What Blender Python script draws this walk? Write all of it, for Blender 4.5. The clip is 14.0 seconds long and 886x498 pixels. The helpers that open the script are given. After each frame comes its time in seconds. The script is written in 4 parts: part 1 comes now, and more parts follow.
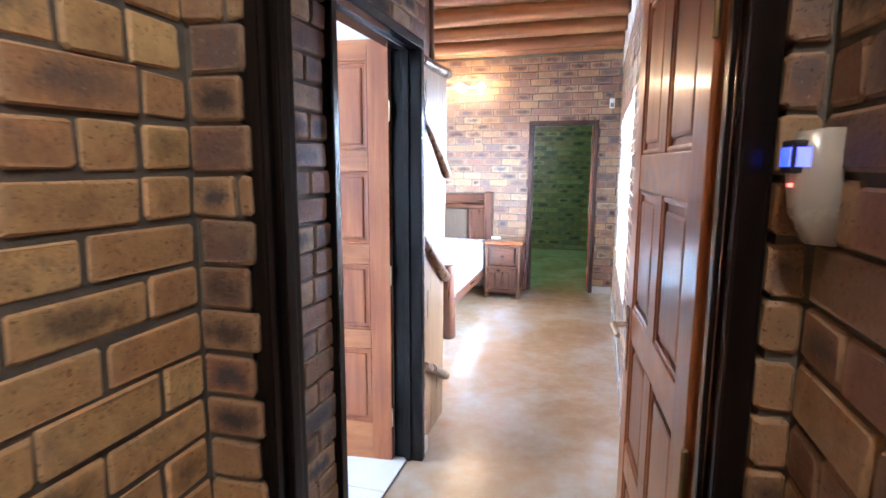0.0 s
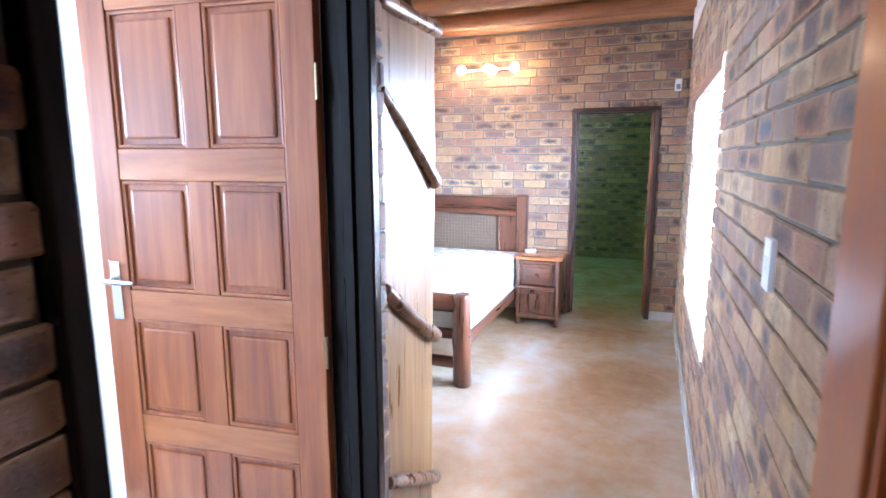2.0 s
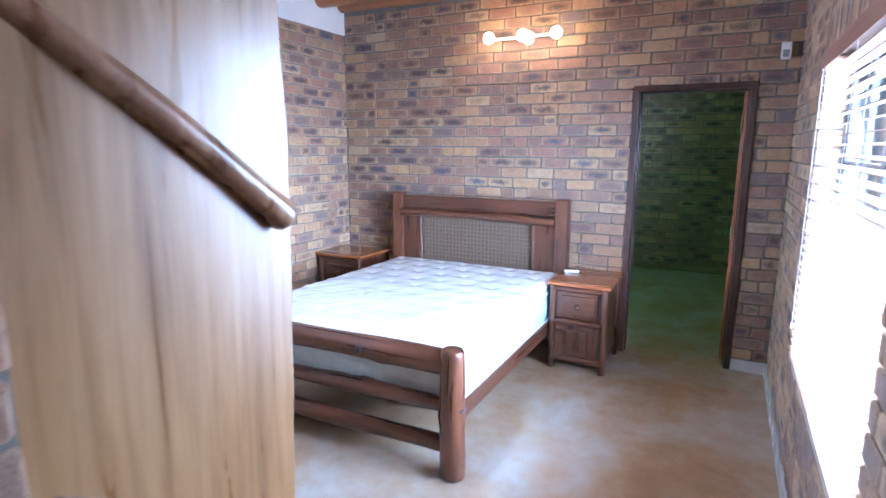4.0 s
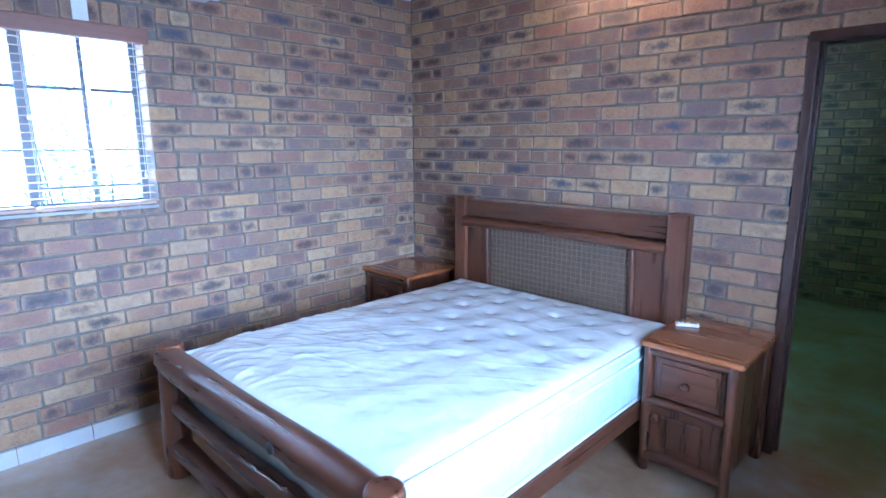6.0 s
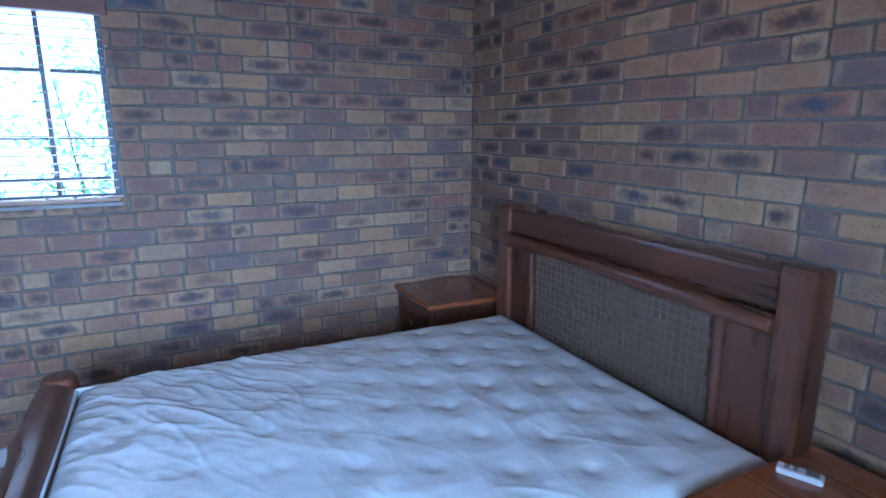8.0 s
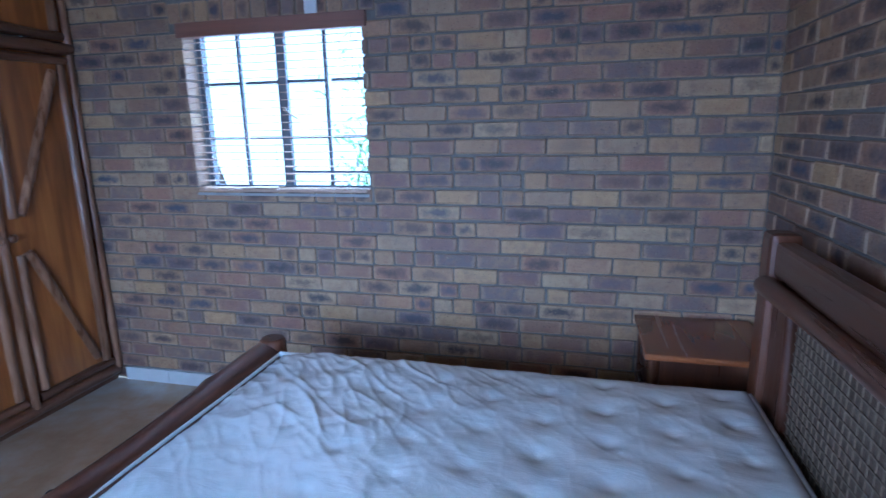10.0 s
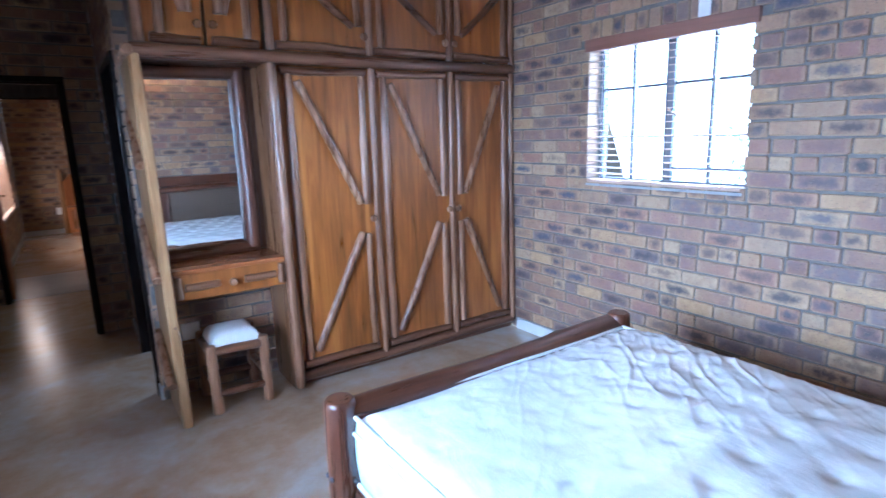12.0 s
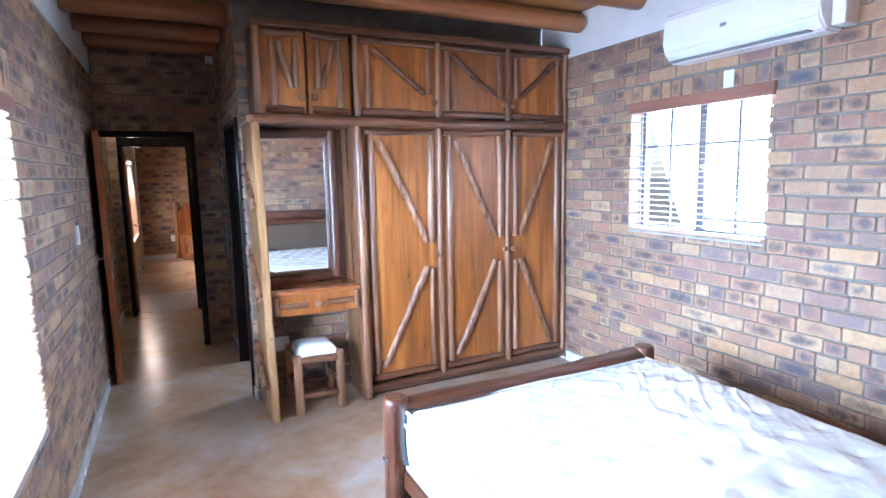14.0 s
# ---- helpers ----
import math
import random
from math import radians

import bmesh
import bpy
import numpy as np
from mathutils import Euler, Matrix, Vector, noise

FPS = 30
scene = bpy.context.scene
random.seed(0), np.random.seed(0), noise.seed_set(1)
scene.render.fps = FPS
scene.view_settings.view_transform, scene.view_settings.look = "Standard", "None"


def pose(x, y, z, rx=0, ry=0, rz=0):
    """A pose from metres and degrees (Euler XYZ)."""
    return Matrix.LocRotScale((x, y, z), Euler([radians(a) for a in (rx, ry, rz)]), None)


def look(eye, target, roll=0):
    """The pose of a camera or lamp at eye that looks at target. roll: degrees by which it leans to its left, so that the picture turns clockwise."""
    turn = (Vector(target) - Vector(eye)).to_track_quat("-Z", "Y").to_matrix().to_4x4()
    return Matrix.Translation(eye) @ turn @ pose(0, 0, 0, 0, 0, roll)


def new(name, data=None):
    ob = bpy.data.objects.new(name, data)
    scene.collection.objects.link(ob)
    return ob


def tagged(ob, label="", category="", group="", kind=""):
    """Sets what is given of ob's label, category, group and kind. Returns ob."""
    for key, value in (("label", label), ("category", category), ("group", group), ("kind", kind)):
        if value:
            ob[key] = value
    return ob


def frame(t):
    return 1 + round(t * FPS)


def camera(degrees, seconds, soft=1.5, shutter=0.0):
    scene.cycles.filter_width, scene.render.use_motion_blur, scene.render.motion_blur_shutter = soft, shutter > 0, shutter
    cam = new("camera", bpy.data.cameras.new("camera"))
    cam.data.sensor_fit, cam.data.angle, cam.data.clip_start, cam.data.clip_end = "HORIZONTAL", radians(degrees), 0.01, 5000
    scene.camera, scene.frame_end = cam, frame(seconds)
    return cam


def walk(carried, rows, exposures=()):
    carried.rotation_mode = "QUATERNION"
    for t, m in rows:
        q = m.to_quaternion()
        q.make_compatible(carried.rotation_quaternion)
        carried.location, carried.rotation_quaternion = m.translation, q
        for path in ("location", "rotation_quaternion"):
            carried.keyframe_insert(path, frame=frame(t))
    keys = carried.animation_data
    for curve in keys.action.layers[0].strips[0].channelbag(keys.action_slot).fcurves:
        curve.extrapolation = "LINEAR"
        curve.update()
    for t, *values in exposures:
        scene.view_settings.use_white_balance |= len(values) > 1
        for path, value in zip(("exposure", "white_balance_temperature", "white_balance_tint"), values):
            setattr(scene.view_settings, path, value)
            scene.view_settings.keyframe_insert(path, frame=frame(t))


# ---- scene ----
cam = camera(77.8, 14.0, shutter=0.4)
PATH = [
    (0, (0.534, 1.165, 1.551), (-0.002, 3.067, 1.245), 0.2),
    (0.5, (0.54, 1.433, 1.542), (-0.024, 3.326, 1.232), 0.1),
    (1, (0.504, 1.701, 1.577), (-0.082, 3.587, 1.26), 0.1),
    (1.5, (0.48, 1.999, 1.595), (-0.134, 3.875, 1.272), -0.0),
    (2, (0.456, 2.304, 1.585), (-0.24, 4.15, 1.259), -0.1),
    (2.5, (0.413, 2.627, 1.583), (-0.335, 4.453, 1.255), -0.3),
    (2.7, (0.405, 2.761, 1.585), (-0.356, 4.581, 1.253), -0.2),
    (4.8, (0.378, 4.058, 1.627), (-0.691, 5.706, 1.251), -0.0),
    (5, (0.375, 4.197, 1.609), (-0.747, 5.809, 1.234), -0.1),
    (5.5, (0.333, 4.568, 1.609), (-0.929, 6.071, 1.228), -0.1),
    (6, (0.331, 4.94, 1.579), (-1.041, 6.345, 1.2), -0.2),
    (6.5, (0.34, 5.329, 1.609), (-1.131, 6.621, 1.203), 0.3),
    (7, (0.254, 5.675, 1.589), (-1.311, 6.853, 1.182), 0.1),
    (7.2, (0.224, 5.778, 1.569), (-1.367, 6.92, 1.167), -0.1),
    (9.3, (-0.127, 6.946, 1.633), (-2.072, 6.908, 1.167), -0.6),
    (9.5, (-0.168, 7.018, 1.614), (-2.105, 6.814, 1.16), -1.0),
    (10, (-0.177, 7.133, 1.595), (-2.069, 6.653, 1.161), -1.1),
    (10.5, (-0.116, 7.211, 1.586), (-1.924, 6.472, 1.158), -1.2),
    (11, (-0.055, 7.282, 1.588), (-1.715, 6.249, 1.167), -1.0),
    (11.5, (-0.056, 7.4, 1.591), (-1.424, 6.001, 1.179), -1.6),
    (12, (-0.01, 7.546, 1.6), (-1.101, 5.92, 1.193), -1.8),
    (12.5, (-0.003, 7.701, 1.607), (-0.943, 5.979, 1.218), -1.6),
    (13, (-0.015, 7.904, 1.634), (-0.897, 6.14, 1.301), -1.5),
    (13.5, (0.058, 8.032, 1.661), (-0.814, 6.254, 1.379), -1.3),
    (14, (0.14, 8.082, 1.696), (-0.726, 6.300, 1.422), -1.1),
]
walk(cam, [(t, look(eye, target, roll)) for t, eye, target, roll in PATH],
     exposures=[(0, 1.12, 5000, 10), (1.2, 1.02, 4960, 10), (2, 0.82, 4960, 12), (2.7, 0.45, 4920, 13), (5, -0.2, 4340, 11), (7, -1.36, 4180, 9), (9.5, -2.08, 4020, 9), (10.5, -1.66, 4230, 9), (11.5, -1.0, 4250, 9), (12.5, -0.48, 4480, 10), (13, -0.28, 4580, 10), (14, 0.1, 4720, 10)])

# ---- world, sun and large lights ----
world = bpy.data.worlds.new("world")
scene.world = world
world.use_nodes = True
sky = world.node_tree.nodes.new("ShaderNodeTexSky")
sky.sky_type, sky.sun_disc = "NISHITA", False
sky.sun_elevation, sky.sun_rotation = radians(48), radians(200)
world.node_tree.links.new(sky.outputs[0], world.node_tree.nodes["Background"].inputs[0])
world.node_tree.nodes["Background"].inputs[1].default_value = 0.12


def area_lamp(name, eye, target, width, height, watts, colour, spread=180):
    data = bpy.data.lights.new(name, "AREA")
    data.shape, data.size, data.size_y = "RECTANGLE", width, height
    data.energy, data.color, data.spread = watts, colour, radians(spread)
    ob = new(name, data)
    ob.matrix_world = look(eye, target)
    return ob


sun = bpy.data.lights.new("sun", "SUN")
sun.energy, sun.angle, sun.color = 2.5, radians(0.6), (1.0, 0.95, 0.88)
new("sun", sun).matrix_world = look((0, 0, 8), (-2.0, 5.5, 0.4))

# sky light standing in each window's opening; the green lamp's opening is an added one
area_lamp("sky_light", (-4.5, 5.5, 2.4), (-1.5, 5.7, 0.9), 3.6, 3.4, 1900, (0.86, 0.93, 1.0), 140)
area_lamp("sky_light", (1.12, 5.95, 1.31), (0, 5.9, 0.9), 1.6, 1.5, 430, (0.88, 0.94, 1.0), 150)
area_lamp("sky_light", (-3.15, 2.8, 1.7), (0, 2.8, 1.3), 0.9, 0.9, 65, (0.95, 0.97, 1.0))
area_lamp("sky_light", (1.06, -3.05, 1.35), (0, -2.8, 1.0), 2.0, 1.4, 170, (1.0, 0.68, 0.42))
# green lamp added in an unseen opening, to tint the room behind
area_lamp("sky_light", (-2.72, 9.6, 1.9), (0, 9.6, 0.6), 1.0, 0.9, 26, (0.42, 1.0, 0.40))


# ---- materials ----
class Mat:
    """A node material with short ways to make its nodes."""

    def __init__(self, name, rough=0.6, metal=0.0, coat=0.0):
        self.m = bpy.data.materials.new(name)
        self.m.use_nodes = True
        self.t = self.m.node_tree
        self.b = self.t.nodes["Principled BSDF"]
        self.b.inputs["Roughness"].default_value = rough
        self.b.inputs["Metallic"].default_value = metal
        self.b.inputs["Coat Weight"].default_value = coat
        self.b.inputs["Coat Roughness"].default_value = 0.15

    def node(self, kind, **ins):
        n = self.t.nodes.new("ShaderNode" + kind)
        for k, v in ins.items():
            self.feed(n.inputs[k.replace("_", " ")], v)
        return n

    def feed(self, socket, v):
        if hasattr(v, "links"):
            self.t.links.new(v, socket)
        else:
            socket.default_value = v

    def coords(self, kind="Object", scale=(1, 1, 1)):
        if kind == "World":
            base = self.node("NewGeometry").outputs["Position"]
        else:
            base = self.node("TexCoord").outputs[kind]
        return self.node("Mapping", Vector=base, Scale=scale).outputs[0]

    def noise(self, at, scale=5.0, detail=4.0, rough=0.55, warp=0.0):
        return self.node("TexNoise", Vector=at, Scale=scale, Detail=detail, Roughness=rough, Distortion=warp).outputs["Fac"]

    def ramp(self, fac, *stops):
        n = self.node("ValToRGB", Fac=fac)
        e = n.color_ramp.elements
        while len(e) < len(stops):
            e.new(0.5)
        for el, (p, c) in zip(e, stops):
            el.position = p
            el.color = (*c, 1) if len(c) == 3 else c
        return n.outputs["Color"]

    def grey(self, fac, a, b, lo=0.0, hi=1.0):
        return self.node("MapRange", Value=fac, From_Min=a, From_Max=b, To_Min=lo, To_Max=hi).outputs[0]

    def math(self, op, a, b=0.0):
        n = self.t.nodes.new("ShaderNodeMath")
        n.operation = op
        self.feed(n.inputs[0], a)
        self.feed(n.inputs[1], b)
        return n.outputs[0]

    def mix(self, fac, a, b, kind="MIX"):
        n = self.t.nodes.new("ShaderNodeMix")
        n.data_type, n.blend_type = "RGBA", kind
        self.feed(n.inputs[0], fac)
        for s, v in ((n.inputs[6], a), (n.inputs[7], b)):
            self.feed(s, (*v, 1) if isinstance(v, tuple) and len(v) == 3 else v)
        return n.outputs[2]

    def bump(self, height, strength=0.3, dist=0.01):
        n = self.node("Bump", Height=height, Strength=strength, Distance=dist)
        self.t.links.new(n.outputs[0], self.b.inputs["Normal"])

    def colour(self, c):
        self.feed(self.b.inputs["Base Color"], (*c, 1) if isinstance(c, tuple) else c)
        return self

    def rough(self, r):
        self.feed(self.b.inputs["Roughness"], r)
        return self


def make_brick(name, stops, dark=0.55, tone_all=0.84):
    k = Mat(name, 0.62)
    rnd = k.math("FRACT", k.math("ADD", k.node("ObjectInfo").outputs["Random"], k.node("NewGeometry").outputs["Random Per Island"]))
    at = k.coords("World")
    base = k.ramp(rnd, *stops)
    mottle = k.noise(at, 22, 6, 0.72)
    base = k.mix(k.grey(mottle, 0.40, 0.66, 0.0, 0.6), base, k.ramp(k.noise(at, 8, 3), (0.35, (0.40, 0.28, 0.16)), (0.5, (0.27, 0.15, 0.10)), (0.65, (0.15, 0.12, 0.135))))
    # fired dark heart on some of the faces, ragged and soft
    uv = k.node("TexCoord").outputs["UV"]
    sep = k.node("SeparateXYZ", Vector=uv)
    du = k.math("MULTIPLY", k.math("SUBTRACT", sep.outputs[0], 0.5), 0.92)
    dv = k.math("MULTIPLY", k.math("SUBTRACT", sep.outputs[1], 0.5), 1.05)
    far = k.math("SQRT", k.math("ADD", k.math("MULTIPLY", du, du), k.math("MULTIPLY", dv, dv)))
    far = k.math("ADD", far, k.math("MULTIPLY", k.math("SUBTRACT", k.noise(at, 24, 5, 0.7), 0.5), 1.05))
    heart = k.grey(far, 0.12, 0.48, 1.0, 0.0)
    rnd2 = k.math("FRACT", k.math("MULTIPLY", rnd, 7.31))
    heart = k.math("MULTIPLY", heart, k.grey(rnd2, 0.46, 0.78, 0.0, dark))
    tone = k.ramp(k.math("FRACT", k.math("MULTIPLY", rnd, 23.7)), (0.0, (0.045, 0.045, 0.058)), (0.7, (0.085, 0.062, 0.058)), (1.0, (0.055, 0.075, 0.125)))
    base = k.mix(heart, base, tone)
    # paler fired arrises
    edge = k.math("MAXIMUM", k.math("ABSOLUTE", k.math("SUBTRACT", sep.outputs[0], 0.5)), k.math("ABSOLUTE", k.math("SUBTRACT", sep.outputs[1], 0.5)))
    edge = k.math("ADD", edge, k.math("MULTIPLY", k.math("SUBTRACT", k.noise(at, 45, 4, 0.7), 0.5), 0.22))
    base = k.mix(k.grey(edge, 0.37, 0.50, 0.0, 0.5), base, (0.52, 0.39, 0.26))
    # pale lime bloom and small pits
    pits = k.noise(at, 140, 2, 0.5)
    base = k.mix(k.grey(pits, 0.30, 0.36, 0.75, 0.0), base, (0.045, 0.035, 0.03))
    base = k.mix(k.grey(k.noise(at, 95, 2), 0.66, 0.74, 0.0, 0.4), base, (0.52, 0.44, 0.34))
    k.colour(k.mix(1.0, base, (tone_all, tone_all * 0.945, tone_all * 0.87), "MULTIPLY"))
    k.rough(k.grey(mottle, 0.3, 0.7, 0.5, 0.78))
    k.bump(k.math("ADD", k.noise(at, 60, 5, 0.65), k.math("MULTIPLY", pits, 0.6)), 0.55, 0.006)
    return k.m


BRICK = make_brick("brick_face", ((0.0, (0.50, 0.35, 0.18)), (0.14, (0.30, 0.185, 0.12)), (0.28, (0.20, 0.12, 0.11)), (0.42, (0.39, 0.27, 0.16)), (0.55, (0.33, 0.175, 0.12)), (0.68, (0.15, 0.125, 0.14)), (0.80, (0.27, 0.18, 0.125)), (0.90, (0.54, 0.42, 0.26)), (1.0, (0.40, 0.24, 0.14))), 0.95)
# yellow bricks; the 1.3 gain puts the passage's light into their colour
BRICK_YELLOW_LIT = make_brick("brick_face_lit", ((0.0, (0.62, 0.49, 0.25)), (0.3, (0.52, 0.37, 0.19)), (0.5, (0.38, 0.22, 0.125)), (0.7, (0.60, 0.46, 0.22)), (1.0, (0.46, 0.34, 0.18))), 0.7, 1.3)

k = Mat("mortar", 0.9)
at = k.coords("World")
k.colour(k.ramp(k.noise(at, 12, 6, 0.7), (0.3, (0.115, 0.105, 0.094)), (0.7, (0.19, 0.175, 0.158))))
k.bump(k.noise(at, 120, 4, 0.7), 0.6, 0.006)
MORTAR = k.m

k = Mat("white_plaster", 0.75)
at = k.coords("World")
k.colour(k.ramp(k.noise(at, 3, 5, 0.6), (0.3, (0.66, 0.66, 0.66)), (0.7, (0.76, 0.76, 0.75))))
k.bump(k.noise(at, 45, 5, 0.6), 0.2, 0.006)
PLASTER = k.m


def make_wood(name, dark, mid, light, rough=0.38, along=2, coat=0.2, grain=1.0, bump=0.12, kind="Object"):
    """Varnished timber with its grain along one axis."""
    k = Mat(name, rough, 0.0, coat)
    s = [26.0 * grain] * 3
    s[along] = 1.6 * grain
    big = [5.0 * grain] * 3
    big[along] = 0.7 * grain
    shift = k.node("Mapping", Vector=k.coords(kind), Location=k.node("CombineXYZ", X=k.math("MULTIPLY", k.node("ObjectInfo").outputs["Random"], 9.0), Y=k.math("MULTIPLY", k.node("ObjectInfo").outputs["Random"], 5.0)).outputs[0]).outputs[0]
    fine = k.noise(k.node("Mapping", Vector=shift, Scale=s).outputs[0], 1.0, 6, 0.62, 0.6)
    wide = k.noise(k.node("Mapping", Vector=shift, Scale=big).outputs[0], 1.0, 3, 0.5, 1.2)
    f = k.math("ADD", k.math("MULTIPLY", fine, 0.55), k.math("MULTIPLY", wide, 0.45))
    c = k.ramp(f, (0.34, dark), (0.5, mid), (0.66, light))
    c = k.mix(k.grey(k.node("ObjectInfo").outputs["Random"], 0, 1, 0.0, 0.22), c, dark)
    k.colour(c)
    k.rough(k.grey(fine, 0.3, 0.7, rough - 0.08, rough + 0.14))
    k.bump(fine, bump, 0.004)
    return k.m


WOOD_PANEL = make_wood("honey_panel", (0.095, 0.029, 0.005), (0.235, 0.077, 0.011), (0.39, 0.150, 0.027), 0.34, coat=0.4, grain=0.8)
WOOD_POLE = make_wood("brown_pole", (0.085, 0.038, 0.018), (0.19, 0.093, 0.045), (0.36, 0.205, 0.115), 0.28, coat=0.6)
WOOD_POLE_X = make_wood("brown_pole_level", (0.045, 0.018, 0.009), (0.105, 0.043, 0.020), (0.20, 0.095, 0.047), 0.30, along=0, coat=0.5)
WOOD_SIDE = make_wood("side_timber", (0.085, 0.036, 0.014), (0.16, 0.075, 0.030), (0.25, 0.135, 0.06), 0.30, coat=0.4, grain=0.8)
WOOD_PALE = make_wood("pale_edge_timber", (0.15, 0.075, 0.027), (0.28, 0.155, 0.062), (0.40, 0.25, 0.115), 0.32, coat=0.3)
WOOD_BED = make_wood("red_brown_timber", (0.030, 0.010, 0.005), (0.072, 0.025, 0.011), (0.135, 0.050, 0.022), 0.30, along=0, coat=0.35)
WOOD_BED_V = make_wood("red_brown_post", (0.030, 0.010, 0.005), (0.072, 0.025, 0.011), (0.135, 0.050, 0.022), 0.30, along=2, coat=0.35)
WOOD_BED_Y = make_wood("red_brown_rail", (0.030, 0.010, 0.005), (0.068, 0.024, 0.011), (0.12, 0.045, 0.02), 0.32, along=1, coat=0.3)
WOOD_TOP = make_wood("cherry_top", (0.19, 0.062, 0.019), (0.23, 0.078, 0.024), (0.27, 0.096, 0.031), 0.22, along=0, coat=0.5, grain=0.22, bump=0.03)
WOOD_DOOR = make_wood("red_meranti", (0.19, 0.052, 0.015), (0.33, 0.102, 0.028), (0.46, 0.17, 0.05), 0.36, coat=0.3)
WOOD_DOOR_X = make_wood("red_meranti_rail", (0.24, 0.075, 0.02), (0.39, 0.14, 0.04), (0.52, 0.21, 0.065), 0.36, along=0, coat=0.3)
WOOD_CEIL = make_wood("pine_board", (0.30, 0.135, 0.035), (0.47, 0.23, 0.065), (0.58, 0.32, 0.11), 0.5, along=0, coat=0.05, grain=0.6, kind="Object")
WOOD_BEAM = make_wood("gum_pole", (0.13, 0.05, 0.018), (0.25, 0.105, 0.036), (0.36, 0.17, 0.06), 0.45, along=0, coat=0.1, grain=0.7)
BLIND = make_wood("blind_slat", (0.38, 0.25, 0.17), (0.48, 0.33, 0.24), (0.55, 0.41, 0.31), 0.4, along=1, coat=0.1)
PELMET = make_wood("blind_pelmet", (0.13, 0.055, 0.036), (0.20, 0.09, 0.058), (0.26, 0.125, 0.08), 0.4, along=1, coat=0.1)


def plain(name, c, rough=0.5, metal=0.0, vary=0.12, scale=14.0, bump=0.08, coat=0.0):
    k = Mat(name, rough, metal, coat)
    at = k.coords("World")
    n = k.noise(at, scale, 5, 0.6)
    k.colour(k.ramp(n, (0.3, tuple(v * (1 - vary) for v in c)), (0.7, tuple(min(1, v * (1 + vary)) for v in c))))
    k.rough(k.grey(n, 0.3, 0.7, max(0.03, rough - 0.06), rough + 0.08))
    if bump:
        k.bump(k.noise(at, scale * 9, 3), bump, 0.003)
    return k.m


k = Mat("dark_stained_frame", 0.20)
k.colour(k.ramp(k.noise(k.coords("World", (30, 30, 2)), 1.0, 4), (0.3, (0.006, 0.005, 0.005)), (0.7, (0.013, 0.010, 0.009))))
k.b.inputs["Specular IOR Level"].default_value = 0.16
FRAME_BLACK = k.m
FRAME_BROWN = plain("dark_brown_frame", (0.045, 0.022, 0.016), 0.35, vary=0.2, bump=0, coat=0.15)
STEEL = plain("grey_blue_steel", (0.09, 0.10, 0.12), 0.45, 0.3, 0.2)
CHROME = plain("brushed_chrome", (0.62, 0.60, 0.57), 0.22, 1.0, 0.06, bump=0.02)
BRASS = plain("aged_hinge", (0.35, 0.27, 0.15), 0.35, 1.0, 0.15)
WHITE_PLASTIC = plain("white_plastic", (0.78, 0.79, 0.80), 0.35, vary=0.03, bump=0.02)
GREY_PLASTIC = plain("grey_plastic", (0.20, 0.21, 0.22), 0.4, vary=0.1)
DARK_GAP = plain("dark_plastic", (0.02, 0.02, 0.022), 0.5, vary=0.2)
SKIRT = plain("pale_grey_tile", (0.60, 0.61, 0.60), 0.22, vary=0.06, scale=6)
SILL = plain("grey_sill_tile", (0.30, 0.31, 0.31), 0.3, vary=0.08, scale=6)
BATH_TILE = plain("white_floor_tile", (0.72, 0.73, 0.72), 0.2, vary=0.05, scale=5, bump=0.02)
CUSHION = plain("white_cushion_cloth", (0.72, 0.71, 0.69), 0.85, vary=0.05, scale=30, bump=0.3)
DEAD_LEAF = plain("dry_ground", (0.33, 0.26, 0.16), 0.95, vary=0.35, scale=2.0, bump=0.5)
def thin_leaf(name, c):
    k = Mat(name, 0.5)
    k.colour(k.ramp(k.noise(k.coords("World"), 6, 3), (0.3, tuple(v * 0.7 for v in c)), (0.7, tuple(v * 1.3 for v in c))))
    t = k.node("BsdfTranslucent", Color=(*[min(1, v * 2.5) for v in c], 1))
    mixed = k.node("MixShader", Fac=0.5)
    k.t.links.new(k.b.outputs[0], mixed.inputs[1])
    k.t.links.new(t.outputs[0], mixed.inputs[2])
    k.t.links.new(mixed.outputs[0], k.t.nodes["Material Output"].inputs[0])
    return k.m


THIN_LEAF = thin_leaf("backlit_leaf", (0.10, 0.17, 0.06))
LEAF = plain("green_leaf", (0.07, 0.11, 0.035), 0.6, vary=0.4, scale=6)
BARK = plain("grey_bark", (0.16, 0.13, 0.10), 0.9, vary=0.3, scale=9, bump=0.5)

k = Mat("polished_screed", 0.26, 0.0, 0.45)
k.b.inputs["Coat Roughness"].default_value = 0.18
at = k.coords("World")
cloud = k.noise(at, 1.3, 4, 0.55, 0.6)
fine = k.noise(at, 9, 6, 0.65)
f = k.math("ADD", k.math("MULTIPLY", cloud, 0.72), k.math("MULTIPLY", fine, 0.28))
k.colour(k.ramp(f, (0.32, (0.50, 0.48, 0.45)), (0.45, (0.45, 0.37, 0.28)), (0.56, (0.40, 0.28, 0.17)), (0.70, (0.31, 0.195, 0.105))))
k.bump(k.noise(at, 5, 3), 0.06, 0.02)
SCREED = k.m

# paler copy of the screed, with daylight put into its colour
k = Mat("lit_screed", 0.22)
at = k.coords("World")
k.colour(k.ramp(k.noise(at, 2.2, 5, 0.6), (0.3, (0.46, 0.47, 0.48)), (0.7, (0.56, 0.57, 0.58))))
k.bump(k.noise(at, 40, 3), 0.04, 0.004)
LIT_SCREED = k.m

